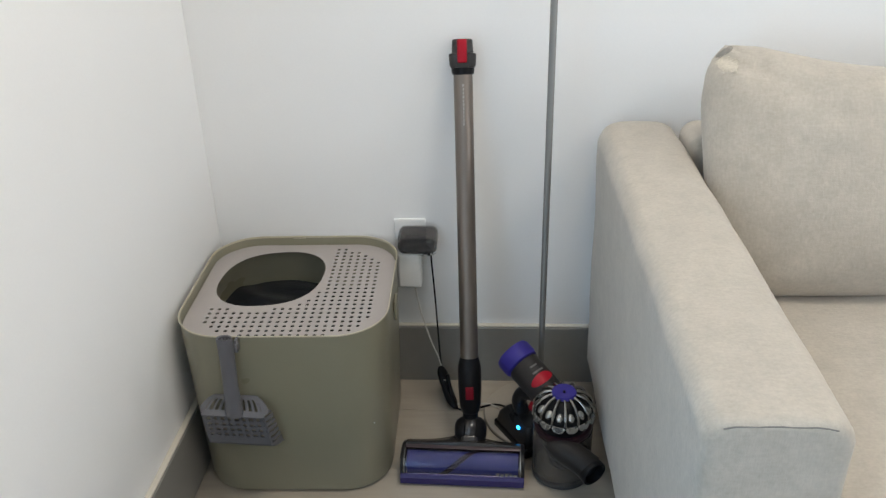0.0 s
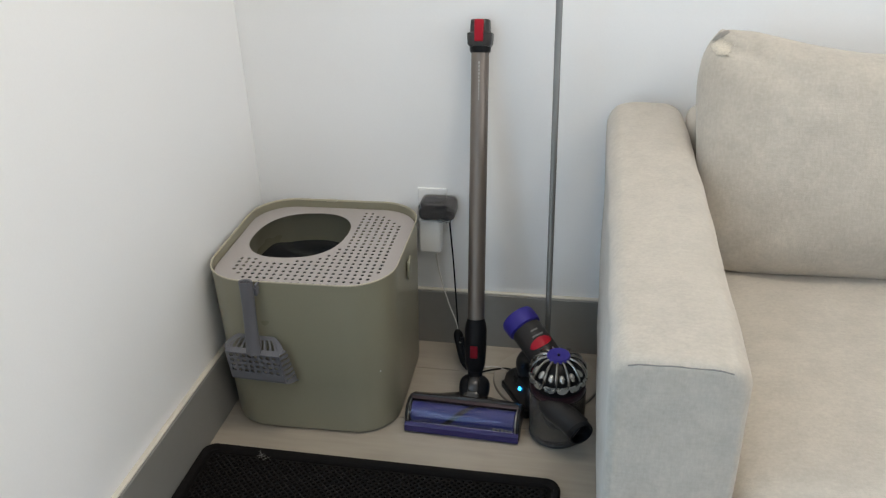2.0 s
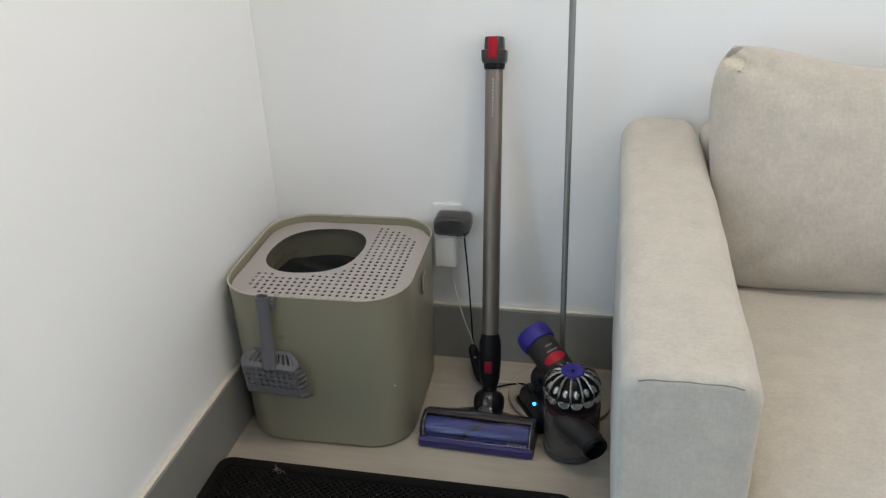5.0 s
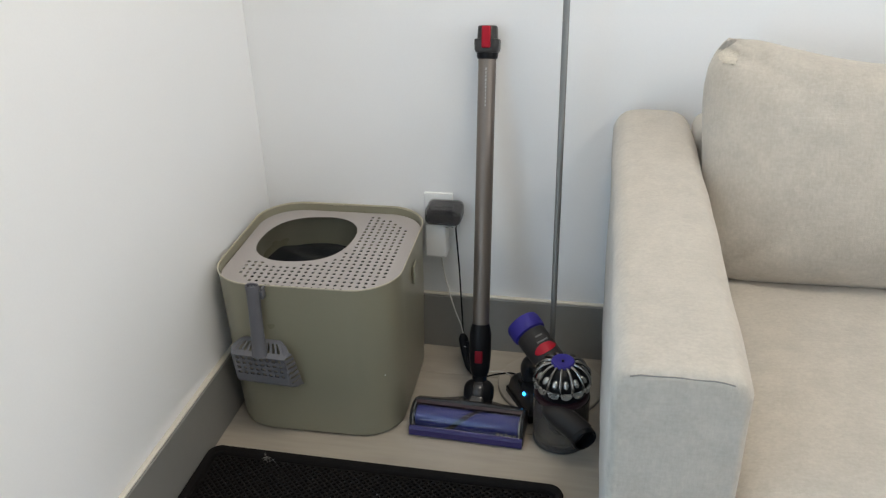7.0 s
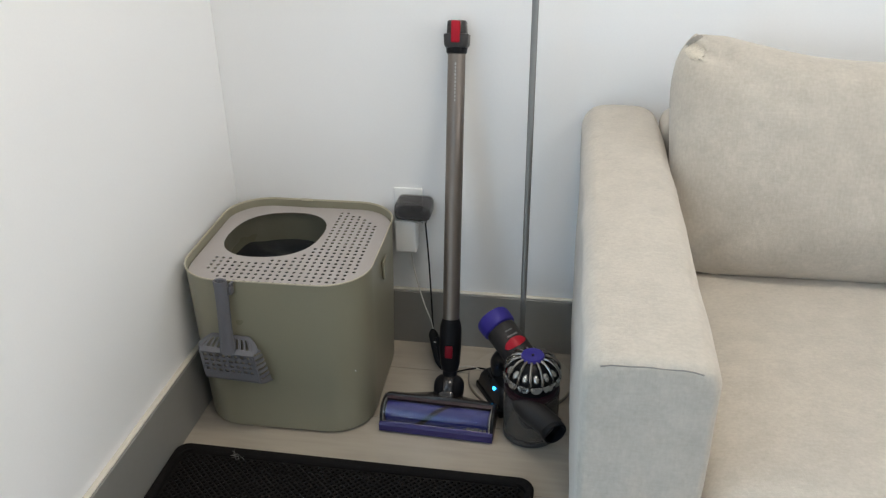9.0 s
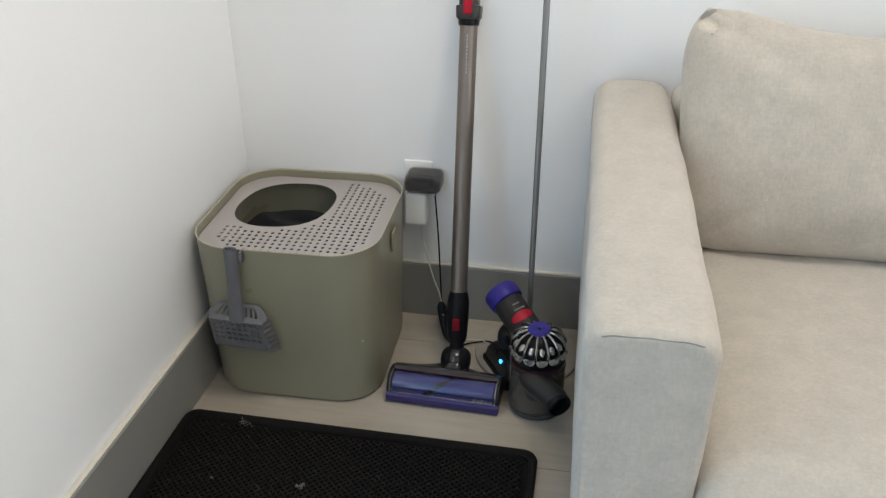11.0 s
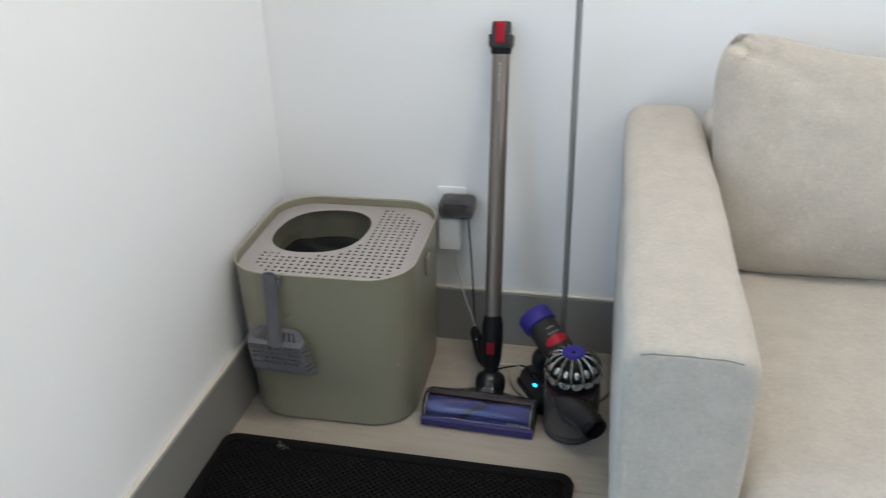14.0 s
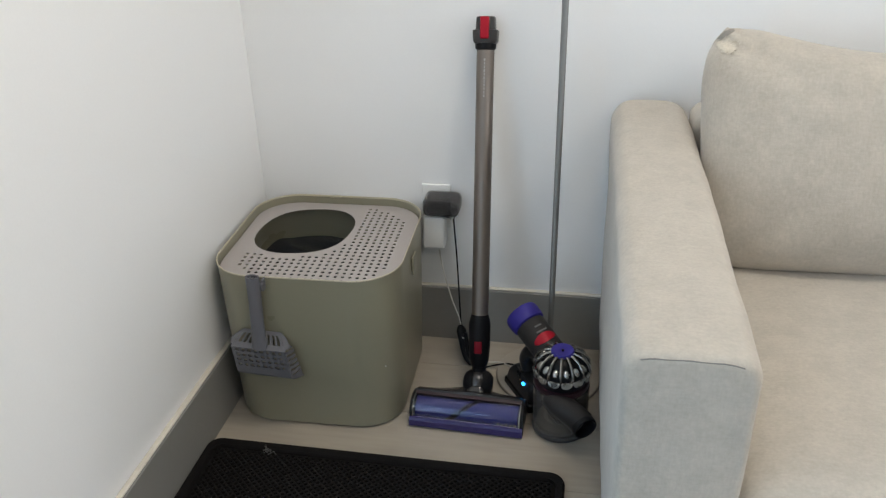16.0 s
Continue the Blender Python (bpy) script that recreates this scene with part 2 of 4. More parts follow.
GREEN = surface("green_print", (0.03, 0.16, 0.07), rough=0.4, vary=0.2, scale=40)
REDPRINT = surface("red_print", (0.50, 0.05, 0.08), rough=0.4, vary=0.15)
BLUEPRINT = surface("blue_print", (0.15, 0.32, 0.60), rough=0.4, vary=0.2, scale=40)
FAR = surface("pale_concrete", (0.45, 0.45, 0.44), rough=0.9, vary=0.1)

# ---- mesh helpers ----


def part(name, bm, material, parent=None, label="", smooth=True, m=None):
    """Links a bmesh as one mesh object, under a thing or a part."""
    bmesh.ops.recalc_face_normals(bm, faces=bm.faces)
    me = bpy.data.meshes.new(name)
    bm.to_mesh(me)
    bm.free()
    me.materials.append(material)
    if smooth:
        me.shade_smooth()
        me.set_sharp_from_angle(angle=radians(38))
    ob = new(name, me)
    if parent:
        ob.parent = parent
    if m is not None:
        ob.matrix_local = m
    if label:
        ob["label"] = label
    return ob


def thing(name, label, category, m=None, group="", kind=""):
    ob = tagged(new(name), label, category, group, kind)
    if m is not None:
        ob.matrix_world = m
    return ob


def box(x0, x1, y0, y1, z0, z1, r=0.0, seg=3, bm=None):
    bm = bm or bmesh.new()
    made = bmesh.ops.create_cube(bm, size=1, matrix=Matrix.LocRotScale(((x0 + x1) / 2, (y0 + y1) / 2, (z0 + z1) / 2), None, (x1 - x0, y1 - y0, z1 - z0)))
    if r:
        edges = list({e for v in made["verts"] for e in v.link_edges})
        bmesh.ops.bevel(bm, geom=edges, offset=r, segments=seg, affect="EDGES", profile=0.5)
    return bm


def loft(loops, bm=None, caps=(True, True), closed=True):
    """Skin through loops of points that have the same count."""
    bm = bm or bmesh.new()
    rows = [[bm.verts.new(p) for p in loop] for loop in loops]
    n = len(rows[0])
    for a, b in zip(rows, rows[1:]):
        for i in range(n if closed else n - 1):
            j = (i + 1) % n
            bm.faces.new((a[i], a[j], b[j], b[i]))
    if caps[0]:
        bm.faces.new(rows[0])
    if caps[1]:
        bm.faces.new(rows[-1][::-1])
    return bm


def turned(profile, n=32, m=None, bm=None, caps=(True, True)):
    """A turned form: a profile of (radius, height) round the z axis."""
    m = m or Matrix()
    return loft([[m @ Vector((r * math.cos(2 * math.pi * i / n), r * math.sin(2 * math.pi * i / n), z)) for i in range(n)] for r, z in profile], bm, caps)


def round_rect(w, d, r, n=8, cx=0.0, cy=0.0):
    out = []
    for k, (sx, sy) in enumerate(((1, 1), (-1, 1), (-1, -1), (1, -1))):
        for i in range(n + 1):
            a = math.pi / 2 * (k + i / n)
            out.append((cx + sx * (w / 2 - r) + r * math.cos(a), cy + sy * (d / 2 - r) + r * math.sin(a)))
    return out


def spline(points, steps=10):
    """A smooth line through points."""
    pts = [Vector(p) for p in points]
    pts = [2 * pts[0] - pts[1], *pts, 2 * pts[-1] - pts[-2]]
    out = []
    for a, b, c, d in zip(pts, pts[1:], pts[2:], pts[3:]):
        for i in range(steps):
            t = i / steps
            out.append(0.5 * (2 * b + (c - a) * t + (2 * a - 5 * b + 4 * c - d) * t * t + (3 * b - a - 3 * c + d) * t ** 3))
    return out + [pts[-2]]


def pipe(points, radius, n=10, bm=None, taper=None, flat=1.0):
    """A round bar along points."""
    pts = [Vector(p) for p in points]
    loops, side = [], None
    for i, p in enumerate(pts):
        d = (pts[min(i + 1, len(pts) - 1)] - pts[max(i - 1, 0)]).normalized()
        side = (side - d * side.dot(d)) if side else d.orthogonal()
        side.normalize()
        up = d.cross(side)
        r = radius * (taper[i] if taper else 1)
        loops.append([p + r * (math.cos(2 * math.pi * k / n) * side + flat * math.sin(2 * math.pi * k / n) * up) for k in range(n)])
    return loft(loops, bm)


def along(a, b):
    """The pose at a whose z axis points to b."""
    return Matrix.Translation(a) @ (Vector(b) - Vector(a)).to_track_quat("Z", "Y").to_matrix().to_4x4()


def ruffle(bm, size, amount, seed=0.0, axis=None):
    bm.normal_update()
    for v in bm.verts:
        k = noise.noise(v.co * size + Vector((seed, seed * 2, -seed))) * amount
        v.co += (axis or v.normal) * k
    return bm


def structure(name, bm, material, label, category, smooth=False):
    return tagged(part(name, bm, material, smooth=smooth), label, category, kind="structure")


# ---- the room ----
WX = 0.005                         # face of the side wall
DOOR = -1.18                       # where the glazed door's frame begins on the side wall

structure("wall_north", box(-0.15, RX + 0.15, 0.0, 0.14, 0, RZ), WALL, "smooth white painted wall behind the sofa", "wall")
structure("wall_west", box(-0.14, WX, DOOR, -0.001, 0, RZ), WALL, "smooth white painted side wall beside the litter box", "wall")
structure("wall_west_far", box(-0.14, WX, RY, -3.5, 0, RZ), WALL, "white painted wall past the glazed door", "wall")
structure("wall_west_lintel", box(-0.14, WX, -3.5, DOOR, 2.3, RZ), WALL, "white painted wall over the glazed door", "wall")
east = box(RX, RX + 0.14, -1.2, -0.001, 0, RZ)
box(RX, RX + 0.14, RY, -3.6, 0, RZ, bm=east)
box(RX, RX + 0.14, -3.6, -1.2, 0, 0.8, bm=east)
box(RX, RX + 0.14, -3.6, -1.2, 2.3, RZ, bm=east)
structure("wall_east", east, WALL, "white painted wall with an added wide window", "wall")
structure("wall_south", box(-0.15, RX + 0.15, RY - 0.14, RY, 0, RZ), WALL, "plain white painted wall", "wall")
structure("ceiling", box(-0.15, RX + 0.15, RY - 0.15, 0.15, RZ, RZ + 0.1), CEILING, "plain white ceiling", "ceiling")

floor = structure("floor", box(-0.15, RX + 0.15, RY - 0.15, 0.15, -0.1, -0.003), GROUT, "beige wood-look tile floor with fine joints", "floor")
structure("ground", box(-40, 40, -40, 40, -0.4, -0.3), FAR, "pale paving outside the glazed door", "ground")


def skirting(name, x0, x1, y0, y1, lip):
    bm = bmesh.new()
    h = 0.153
    # a square board whose upper edge is a little eased
    prof = [(0, 0), (0.014, 0), (0.014, h - 0.003), (0.011, h), (0, h)]
    if lip == "y":
        loft([[(x, -d, z) for d, z in prof] for x in (x0, x1)], bm)
    else:
        loft([[(WX + d, y, z) for d, z in prof] for y in (y0, y1)], bm)
    board = structure(name, bm, SKIRTING, "taupe grey painted baseboard, the highlight on its upper edge painted white", "baseboard")
    # a cream strip paints the highlight along the board's top face
    if lip == "y":
        part("upper_edge", box(x0, x1, -0.0125, -0.0005, h, h + 0.004, 0.0015), EDGE_LIGHT, board, "upper edge with its highlight painted cream white")
    else:
        part("upper_edge", box(WX + 0.0005, WX + 0.0125, y0, y1, h, h + 0.004, 0.0015), EDGE_LIGHT, board, "upper edge with its highlight painted cream white")
    return board


skirting("baseboard_north", WX + 0.0145, RX, 0, 0, "y")
skirting("baseboard_west", 0, 0, DOOR, -0.0005, "x")

# sliding glass door in a dark frame
door = thing("door_1", "sliding glass door in a dark grey aluminium frame", "door", kind="structure")
part("jamb", box(-0.12, 0.012, DOOR - 0.06, DOOR - 0.0005, 0, 2.3, 0.003), FRAME, door)
part("jamb", box(-0.12, 0.012, -3.5, -3.44, 0, 2.3, 0.003), FRAME, door)
part("head_rail", box(-0.12, 0.012, -3.44, DOOR - 0.06, 2.24, 2.3, 0.003), FRAME, door)
part("sill_rail", box(-0.12, 0.012, -3.44, DOOR - 0.06, 0, 0.04, 0.003), FRAME, door)
part("meeting_stile", box(-0.11, -0.05, -2.37, -2.30, 0.04, 2.24, 0.003), FRAME, door)
for ya, yb in ((-2.30, DOOR - 0.06), (-3.44, -2.37)):
    part("pane", box(-0.098, -0.092, ya, yb, 0.04, 2.24), GLASS, door, smooth=False).visible_shadow = False
# this window is out of view, added to brighten the side wall
win = thing("added_window_1", "wide window in a dark grey frame, unseen, added for light", "window", kind="structure")
for a in ((-3.6, -1.2, 0.8, 0.85), (-3.6, -1.2, 2.25, 2.3), (-3.6, -3.55, 0.85, 2.25), (-1.25, -1.2, 0.85, 2.25), (-2.43, -2.38, 0.85, 2.25)):
    part("window_frame", box(RX + 0.04, RX + 0.10, a[0], a[1], a[2], a[3], 0.003), FRAME, win)
for ya, yb in ((-3.55, -2.43), (-2.38, -1.25)):
    part("pane", box(RX + 0.069, RX + 0.075, ya, yb, 0.85, 2.25), GLASS, win, smooth=False).visible_shadow = False
# fixtures for the added ceiling lamps, all out of view
for lx, ly in ((0.98, -0.80), (2.4, -2.5)):
    lightbox = thing("ceiling_light", "unseen round white ceiling light, added to give warm light", "ceiling light", pose(lx, ly, RZ), "ceiling lights")
    part("rim", turned([(0.305, 0), (0.305, -0.03), (0.295, -0.034), (0.29, -0.02), (0.29, 0)], 40, caps=(False, False)), WHITE, lightbox)
    part("diffuser", turned([(0.289, -0.004), (0.289, -0.018), (0.27, -0.024)], 40), BULB, lightbox, "lit diffuser")

# ---- sofa ----
SX0, SX1, SF = 0.835, 1.0, -0.95    # arm sides and arm front


def arm_loop(x0, x1, z0, z1, crown, r, y, n=6, drop=0.0):
    """Outline of the arm across its width, its top gently crowned."""
    pts = []
    bare = round_rect(x1 - x0, z1 - z0, r, n, (x0 + x1) / 2, (z0 + z1) / 2)
    fine = []
    for k, (p, q) in enumerate(zip(bare, bare[1:] + bare[:1])):
        steps = 10 if k % (n + 1) == n else 1
        fine += [(p[0] + (q[0] - p[0]) * s / steps, p[1] + (q[1] - p[1]) * s / steps) for s in range(steps)]
    for a, b in fine:
        u = (a - (x0 + x1) / 2) / ((x1 - x0) / 2)
        if b > (z0 + z1) / 2:
            b += crown * max(0, 1 - u ** 4) - drop * max(0, (u - 0.45) / 0.55) ** 2
        if u < 0:
            a += 0.010 * -u * (1 - (b - z0) / (z1 - z0))
        pts.append((a, y, b))
    return pts


def sofa_arm(x0, x1):
    loops = []
    for y, inset in ((-0.03, 0.012), (-0.033, 0.006), (-0.038, 0.002), (-0.047, 0), (-0.2, 0), (-0.35, 0), (-0.5, 0), (-0.65, 0), (-0.8, 0), (-0.9, 0),
                     (SF + 0.015, 0), (SF + 0.008, 0.0015), (SF + 0.003, 0.005), (SF + 0.0007, 0.009), (SF, 0.014)):
        back = max(0, (y + 0.55) / 0.5)
        flare = 0.008 * min(1, -y / 0.9)
        loops.append(arm_loop(x0 + 1.5 * flare + inset, x1 + 1.4 * flare - inset, 0.072 + inset, 0.644 - 1.25 * flare + 0.003 * back - inset, 0.010 + 0.009 * back, 0.024, y, 10, 0.017 * min(1, back) ** 2))
    bm = loft(loops)
    bmesh.ops.subdivide_edges(bm, edges=[e for e in bm.edges if e.calc_length() > 0.1], cuts=3, use_grid_fill=True)
    return ruffle(bm, 9, 0.0035, x0)


sofa = thing("sofa", "beige linen sofa with square arms and loose cushions", "sofa")
part("armrest", sofa_arm(SX0, SX1), LINEN, sofa)
part("armrest", sofa_arm(2.34, 2.505), LINEN, sofa)
# the seam's dark colour stands for the shade in its fold
for ax in (SX0, 2.34):
    crease = [(ax + 0.032 + 0.012 * k, SF + 0.0014, 0.6368 - 0.0100 * (0.155 * (k - 5)) ** 4 + 0.0006 * math.sin(k * 1.7)) for k in range(11)]
    part("seam", pipe(crease, 0.0010, 6), SEAM_SHADE, sofa, "seam along the arm's front edge, its fold's shade painted dark")
part("base", box(SX1 - 0.01, 2.35, SF + 0.01, -0.05, 0.072, 0.285, 0.012), LINEN, sofa)
part("back_frame", ruffle(box(SX1 - 0.004, 2.344, -0.165, -0.03, 0.072, 0.671, 0.030, 6), 8, 0.002), LINEN, sofa)
for fx, fy in ((0.88, -0.9), (0.88, -0.09), (2.45, -0.9), (2.45, -0.09)):
    part("foot", turned([(0.018, 0), (0.022, 0.078)], 16, pose(fx, fy, 0)), BLACK, sofa)


def seat_pad(x0, x1, seed):
    bm = bmesh.new()
    nx, ny = 36, 40
    w, d = x1 - x0, 0.76
    grid = {}
    for face in (1, -1):
        for i in range(nx + 1):
            for j in range(ny + 1):
                u, v = 2 * i / nx - 1, 2 * j / ny - 1
                edge = (i in (0, nx)) or (j in (0, ny))
                if face < 0 and edge:
                    grid[face, i, j] = grid[1, i, j]
                    continue
                su, sv = math.copysign(abs(u) ** 0.75, u), math.copysign(abs(v) ** 0.75, v)
                puff = max(0, (1 - abs(su) ** 10) * (1 - abs(sv) ** 10)) ** 0.42
                crown = 0.010 * (1 - u * u) * (1 - v * v)
                z = 0.363 + face * (0.083 * puff + crown) - (0.006 if face > 0 else 0)
                z += 0.004 * noise.noise((u * 3 + seed, v * 3, seed)) * puff
                grid[face, i, j] = bm.verts.new(((x0 + x1) / 2 + su * w / 2, -0.60 + sv * d / 2, z))
    for face in (1, -1):
        for i in range(nx):
            for j in range(ny):
                bm.faces.new((grid[face, i, j], grid[face, i + 1, j], grid[face, i + 1, j + 1], grid[face, i, j + 1]))
    return bm


def back_pad(w, h, t, seed, hug=0.0):
    """A plump loose back cushion with soft corners that stand up; it lies in x and z, its front towards -y."""
    bm = bmesh.new()
    nx, nz = 48, 36
    grid = {}
    for face in (-1, 1):
        for i in range(nx + 1):
            for j in range(nz + 1):
                u, v = math.sin(math.pi / 2 * (2 * i / nx - 1)), math.sin(math.pi / 2 * (2 * j / nz - 1))
                if face > 0 and (i in (0, nx) or j in (0, nz)):
                    grid[face, i, j] = grid[-1, i, j]
                    continue
                p = (4.1 if u < 0 else 6.0) if v > 0 else 9.0
                r = (abs(u) ** p + abs(v) ** p) ** (1 / p)
                big = max(abs(u), abs(v))
                k = big / r if r else 1
                x, z = u * k * w / 2, v * k * h / 2
                x *= 1 - 0.012 * (1 - v * v)
                if u < 0:
                    x += hug * -u * (1 - v) / 2
                if v > 0:
                    z -= 0.054 * v * (1 - (abs(u) ** 2.2)) + 0.014 * v * max(0, u)
                    z -= 0.027 * v * max(0, 1 - (u / (0.78 if u < 0 else 1.0)) ** 2) ** 1.3
                else:
                    z += 0.008 * -v * (1 - u * u)
                puff = max(0, (1 - abs(u) ** 3.2) * (1 - abs(v) ** 3.2)) ** 0.5
                y = face * t / 2 * puff
                corner = max(0, abs(u) * abs(v) - 0.45)
                y += 0.022 * corner * noise.noise((u * 7 + seed, v * 9, face * 2.0)) + 0.006 * puff * noise.noise((u * 2.5 + seed, v * 2.5, 3.0))
                ear = max(0, -u - 0.62) * max(0, v - 0.15) * (1 - puff * 0.5)
                y += 0.085 * ear * noise.noise((u * 9 + seed, v * 8 + 3 * u, 8.0))
                grid[face, i, j] = bm.verts.new((x, y, z))
    for face in (-1, 1):
        for i in range(nx):
            for j in range(nz):
                bm.faces.new((grid[face, i, j], grid[face, i + 1, j], grid[face, i + 1, j + 1], grid[face, i, j + 1]))
    return bm


for x0, x1, seed in ((1.003, 1.690, 1.0), (1.698, 2.336, 4.0)):
    pad = thing("seat_cushion", "thick beige linen seat cushion on the sofa", "cushion", group="seat cushions")
    part("cover", seat_pad(x0, x1, seed), LINEN, pad)
for cx, w, seed in ((1.331, 0.708, 2.0), (2.034, 0.675, 5.0)):
    pad = thing("back_cushion", "plump beige linen back cushion leaning on the sofa's back", "cushion", pose(cx, -0.252, 0.661, -24), "back cushions")
    cover = part("cover", back_pad(w, 0.490, 0.20, seed, 0.034 if seed == 2.0 else 0.0), LINEN, pad)
    if seed == 2.0:
        pad["label"] = "beige linen back cushion with one worn, frayed upper corner"
        rnd = random.Random(7)
        skin = BVHTree.FromPolygons([v.co.copy() for v in cover.data.vertices], [list(p.vertices) for p in cover.data.polygons])
        for name, cx2, cz2, sx, sz, tilt, mt, lab in (("frayed_patch", -0.302, 0.166, 0.0155, 0.0165, 0.3, FUR, "pale frayed cloth"), ("worn_hole", -0.301, 0.1930, 0.0165, 0.0052, 0.60, FELT, "grey worn hole")):
            bm = bmesh.new()
            rings = []
            for r in (1.0, 0.7, 0.35):
                ring = []
                for k in range(26):
                    a = 2 * math.pi * k / 26
                    rag = r * (1 + 0.28 * noise.noise((2.2 * math.cos(a), 2.2 * math.sin(a), cz2 * 40)) + 0.10 * rnd.uniform(-1, 1))
                    du, dv = rag * sx * math.cos(a), rag * sz * math.sin(a)
                    x, z = cx2 + du * math.cos(tilt) - dv * math.sin(tilt), cz2 + du * math.sin(tilt) + dv * math.cos(tilt)
                    p, normal, _, _ = skin.ray_cast(Vector((x, -1, z)), Vector((0, 1, 0)))
                    if p is not None:
                        normal = -normal if normal.y > 0 else normal
                        ring.append(p + normal * (0.0004 + 0.0009 * (1 - r) + 0.0003 * rnd.random()))
                rings.append(ring)
            loft(rings, bm, (False, True))
            for _ in range(46 if mt is FUR else 0):
                p = rings[0][rnd.randrange(len(rings[0]))]
                q = Vector((rnd.uniform(-1, 1), -0.1, rnd.uniform(-1, 1))) * 0.006
                pipe([p, p + 0.5 * q + Vector((0, -0.0008, 0)), p + q], 0.0004, 3, bm)
            part(name, bm, mt, pad, lab)

# ---- litter box ----
BW, BD, BH, BR = 0.405, 0.408, 0.388, 0.098
litter = thing("litter_box", "olive beige top-entry cat litter box standing in the corner", "litter box", pose(0.2205, -0.2075, 0, 0, 0, 1.5) @ Matrix.Diagonal((1, 1, 0.998, 1)))


def shell(levels, inner):
    loops = [[(x, y, z) for x, y in round_rect(w, w * BD / BW, r, 10)] for w, r, z in levels]
    loops += [[(x, y, z) for x, y in round_rect(w, w * BD / BW, r, 10)] for w, r, z in inner]
    return loft(loops, caps=(True, True))


part("body", shell([(0.370, 0.088, 0.002), (0.381, 0.092, 0.006), (0.385, 0.094, 0.014), (0.395, 0.096, 0.20), (0.402, 0.098, 0.3845)],
                   [(0.3985, 0.0962, 0.3845), (0.380, 0.090, 0.02)]), BOX, litter)
# the rim's pale colour includes the thin highlight along it
part("rim",
     loft([[(x, y, z) for x, y in round_rect(w, w * BD / BW, r, 10)] for w, r, z in
           ((0.4025, 0.098, 0.3848), (0.4048, 0.0985, 0.3855), (0.4050, 0.0985, 0.3870), (0.4036, 0.098, 0.3882), (0.4008, 0.097, 0.3882), (0.3996, 0.0966, 0.3872), (0.3996, 0.0966, 0.3848), (0.4025, 0.098, 0.3848))],
          caps=(False, False)), RIM, litter, "rounded rim, its thin highlight put into the pale colour")


def entry(k=0.0, n=40):
    """The entry hole's outline, k metres outside it."""
    out = []
    for i in range(n):
        a = 2 * math.pi * i / n
        c, s = math.cos(a), math.sin(a)
        r = (abs(c) ** 2.45 + abs(s) ** 2.45) ** (-1 / 2.45) * (1 + 0.05 * math.sin(2 * a))
        out.append((-0.058 + r * c * (0.107 + k), 0.050 + r * s * (0.114 + k)))
    return out


def perforated_lid():
    bm = bmesh.new()
    top, low = 0.368, 0.3665

    def ring(pts):
        vs = [bm.verts.new((x, y, top)) for x, y in pts]
        for a, b in zip(vs, vs[1:] + vs[:1]):
            bm.edges.new((a, b))
        return vs

    rings = [ring(round_rect(0.393, 0.396, 0.092, 8)), ring(entry())]
    pitch = 0.0156
    for i in range(-12, 13):
        for j in range(-12, 13):
            x, y = i * pitch + 0.004, j * pitch + 0.002
            if abs(x) > 0.165 or abs(y) > 0.180:
                continue
            ex, ey = abs(x) - 0.085, abs(y) - 0.088
            if ex > 0 and ey > 0 and math.hypot(ex, ey) > 0.080:
                continue
            if not (x > 0.059 or (x > -0.01 and y < 0.03) or y < -0.072):
                continue
            c, s = (x + 0.058) / (0.107 + 0.0150), (y - 0.050) / (0.114 + 0.0150)
            k = 1 + 0.05 * math.sin(2 * math.atan2(s, c))
            if abs(c / k) ** 2.45 + abs(s / k) ** 2.45 < 1:
                continue
            rings.append(ring([(x + 0.0041 * math.cos(k * math.pi / 4), y + 0.0041 * math.sin(k * math.pi / 4)) for k in range(8)]))
    bmesh.ops.triangle_fill(bm, use_beauty=True, use_dissolve=False, edges=bm.edges[:])
    for vs in rings:
        under = [bm.verts.new((v.co.x, v.co.y, low)) for v in vs]
        for i in range(len(vs)):
            j = (i + 1) % len(vs)
            bm.faces.new((vs[i], vs[j], under[j], under[i]))
    return bm


part("lid", perforated_lid(), LID, litter, "mauve grey perforated lid with a rounded entry hole", smooth=False)
bag = bmesh.new()
NB = 60
for i in range(NB + 1):
    for j in range(NB + 1):
        u, v = 2 * i / NB - 1, 2 * j / NB - 1
        k = max(abs(u), abs(v)) / (abs(u) ** 4 + abs(v) ** 4) ** 0.25 if (u or v) else 1
        z = 0.298 - 0.013 * u - 0.010 * u * u - 0.016 * max(0, v) + 0.006 * noise.noise((u * 1.3, v * 1.6, 1)) + 0.0035 * math.sin(5 * u + 9 * v + 3 * noise.noise((u * 1.5, v * 1.5, 6)))
        bag.verts.new((u * k * 0.180, v * k * 0.180, z))
bag.verts.ensure_lookup_table()
for i in range(NB):
    for j in range(NB):
        a = i * (NB + 1) + j
        bag.faces.new([bag.verts[k] for k in (a, a + NB + 1, a + NB + 2, a + 1)])
part("liner_bag", bag, BAG, litter, "crumpled black liner bag inside")
part("rim_tab", box(-0.040, -0.012, 0.1985, 0.2035, 0.3835, 0.3892, 0.0012), RIM, litter)
part("clip", box(0.2020, 0.2065, -0.022, 0.014, 0.304, 0.348, 0.0018), BOX, litter)

# a small white speck on the box
speck = bmesh.new()
bmesh.ops.create_uvsphere(speck, u_segments=8, v_segments=6, radius=0.0015)
part("speck", speck, WHITE, litter, "small white speck", m=pose(0.168, -0.1795, 0.168))

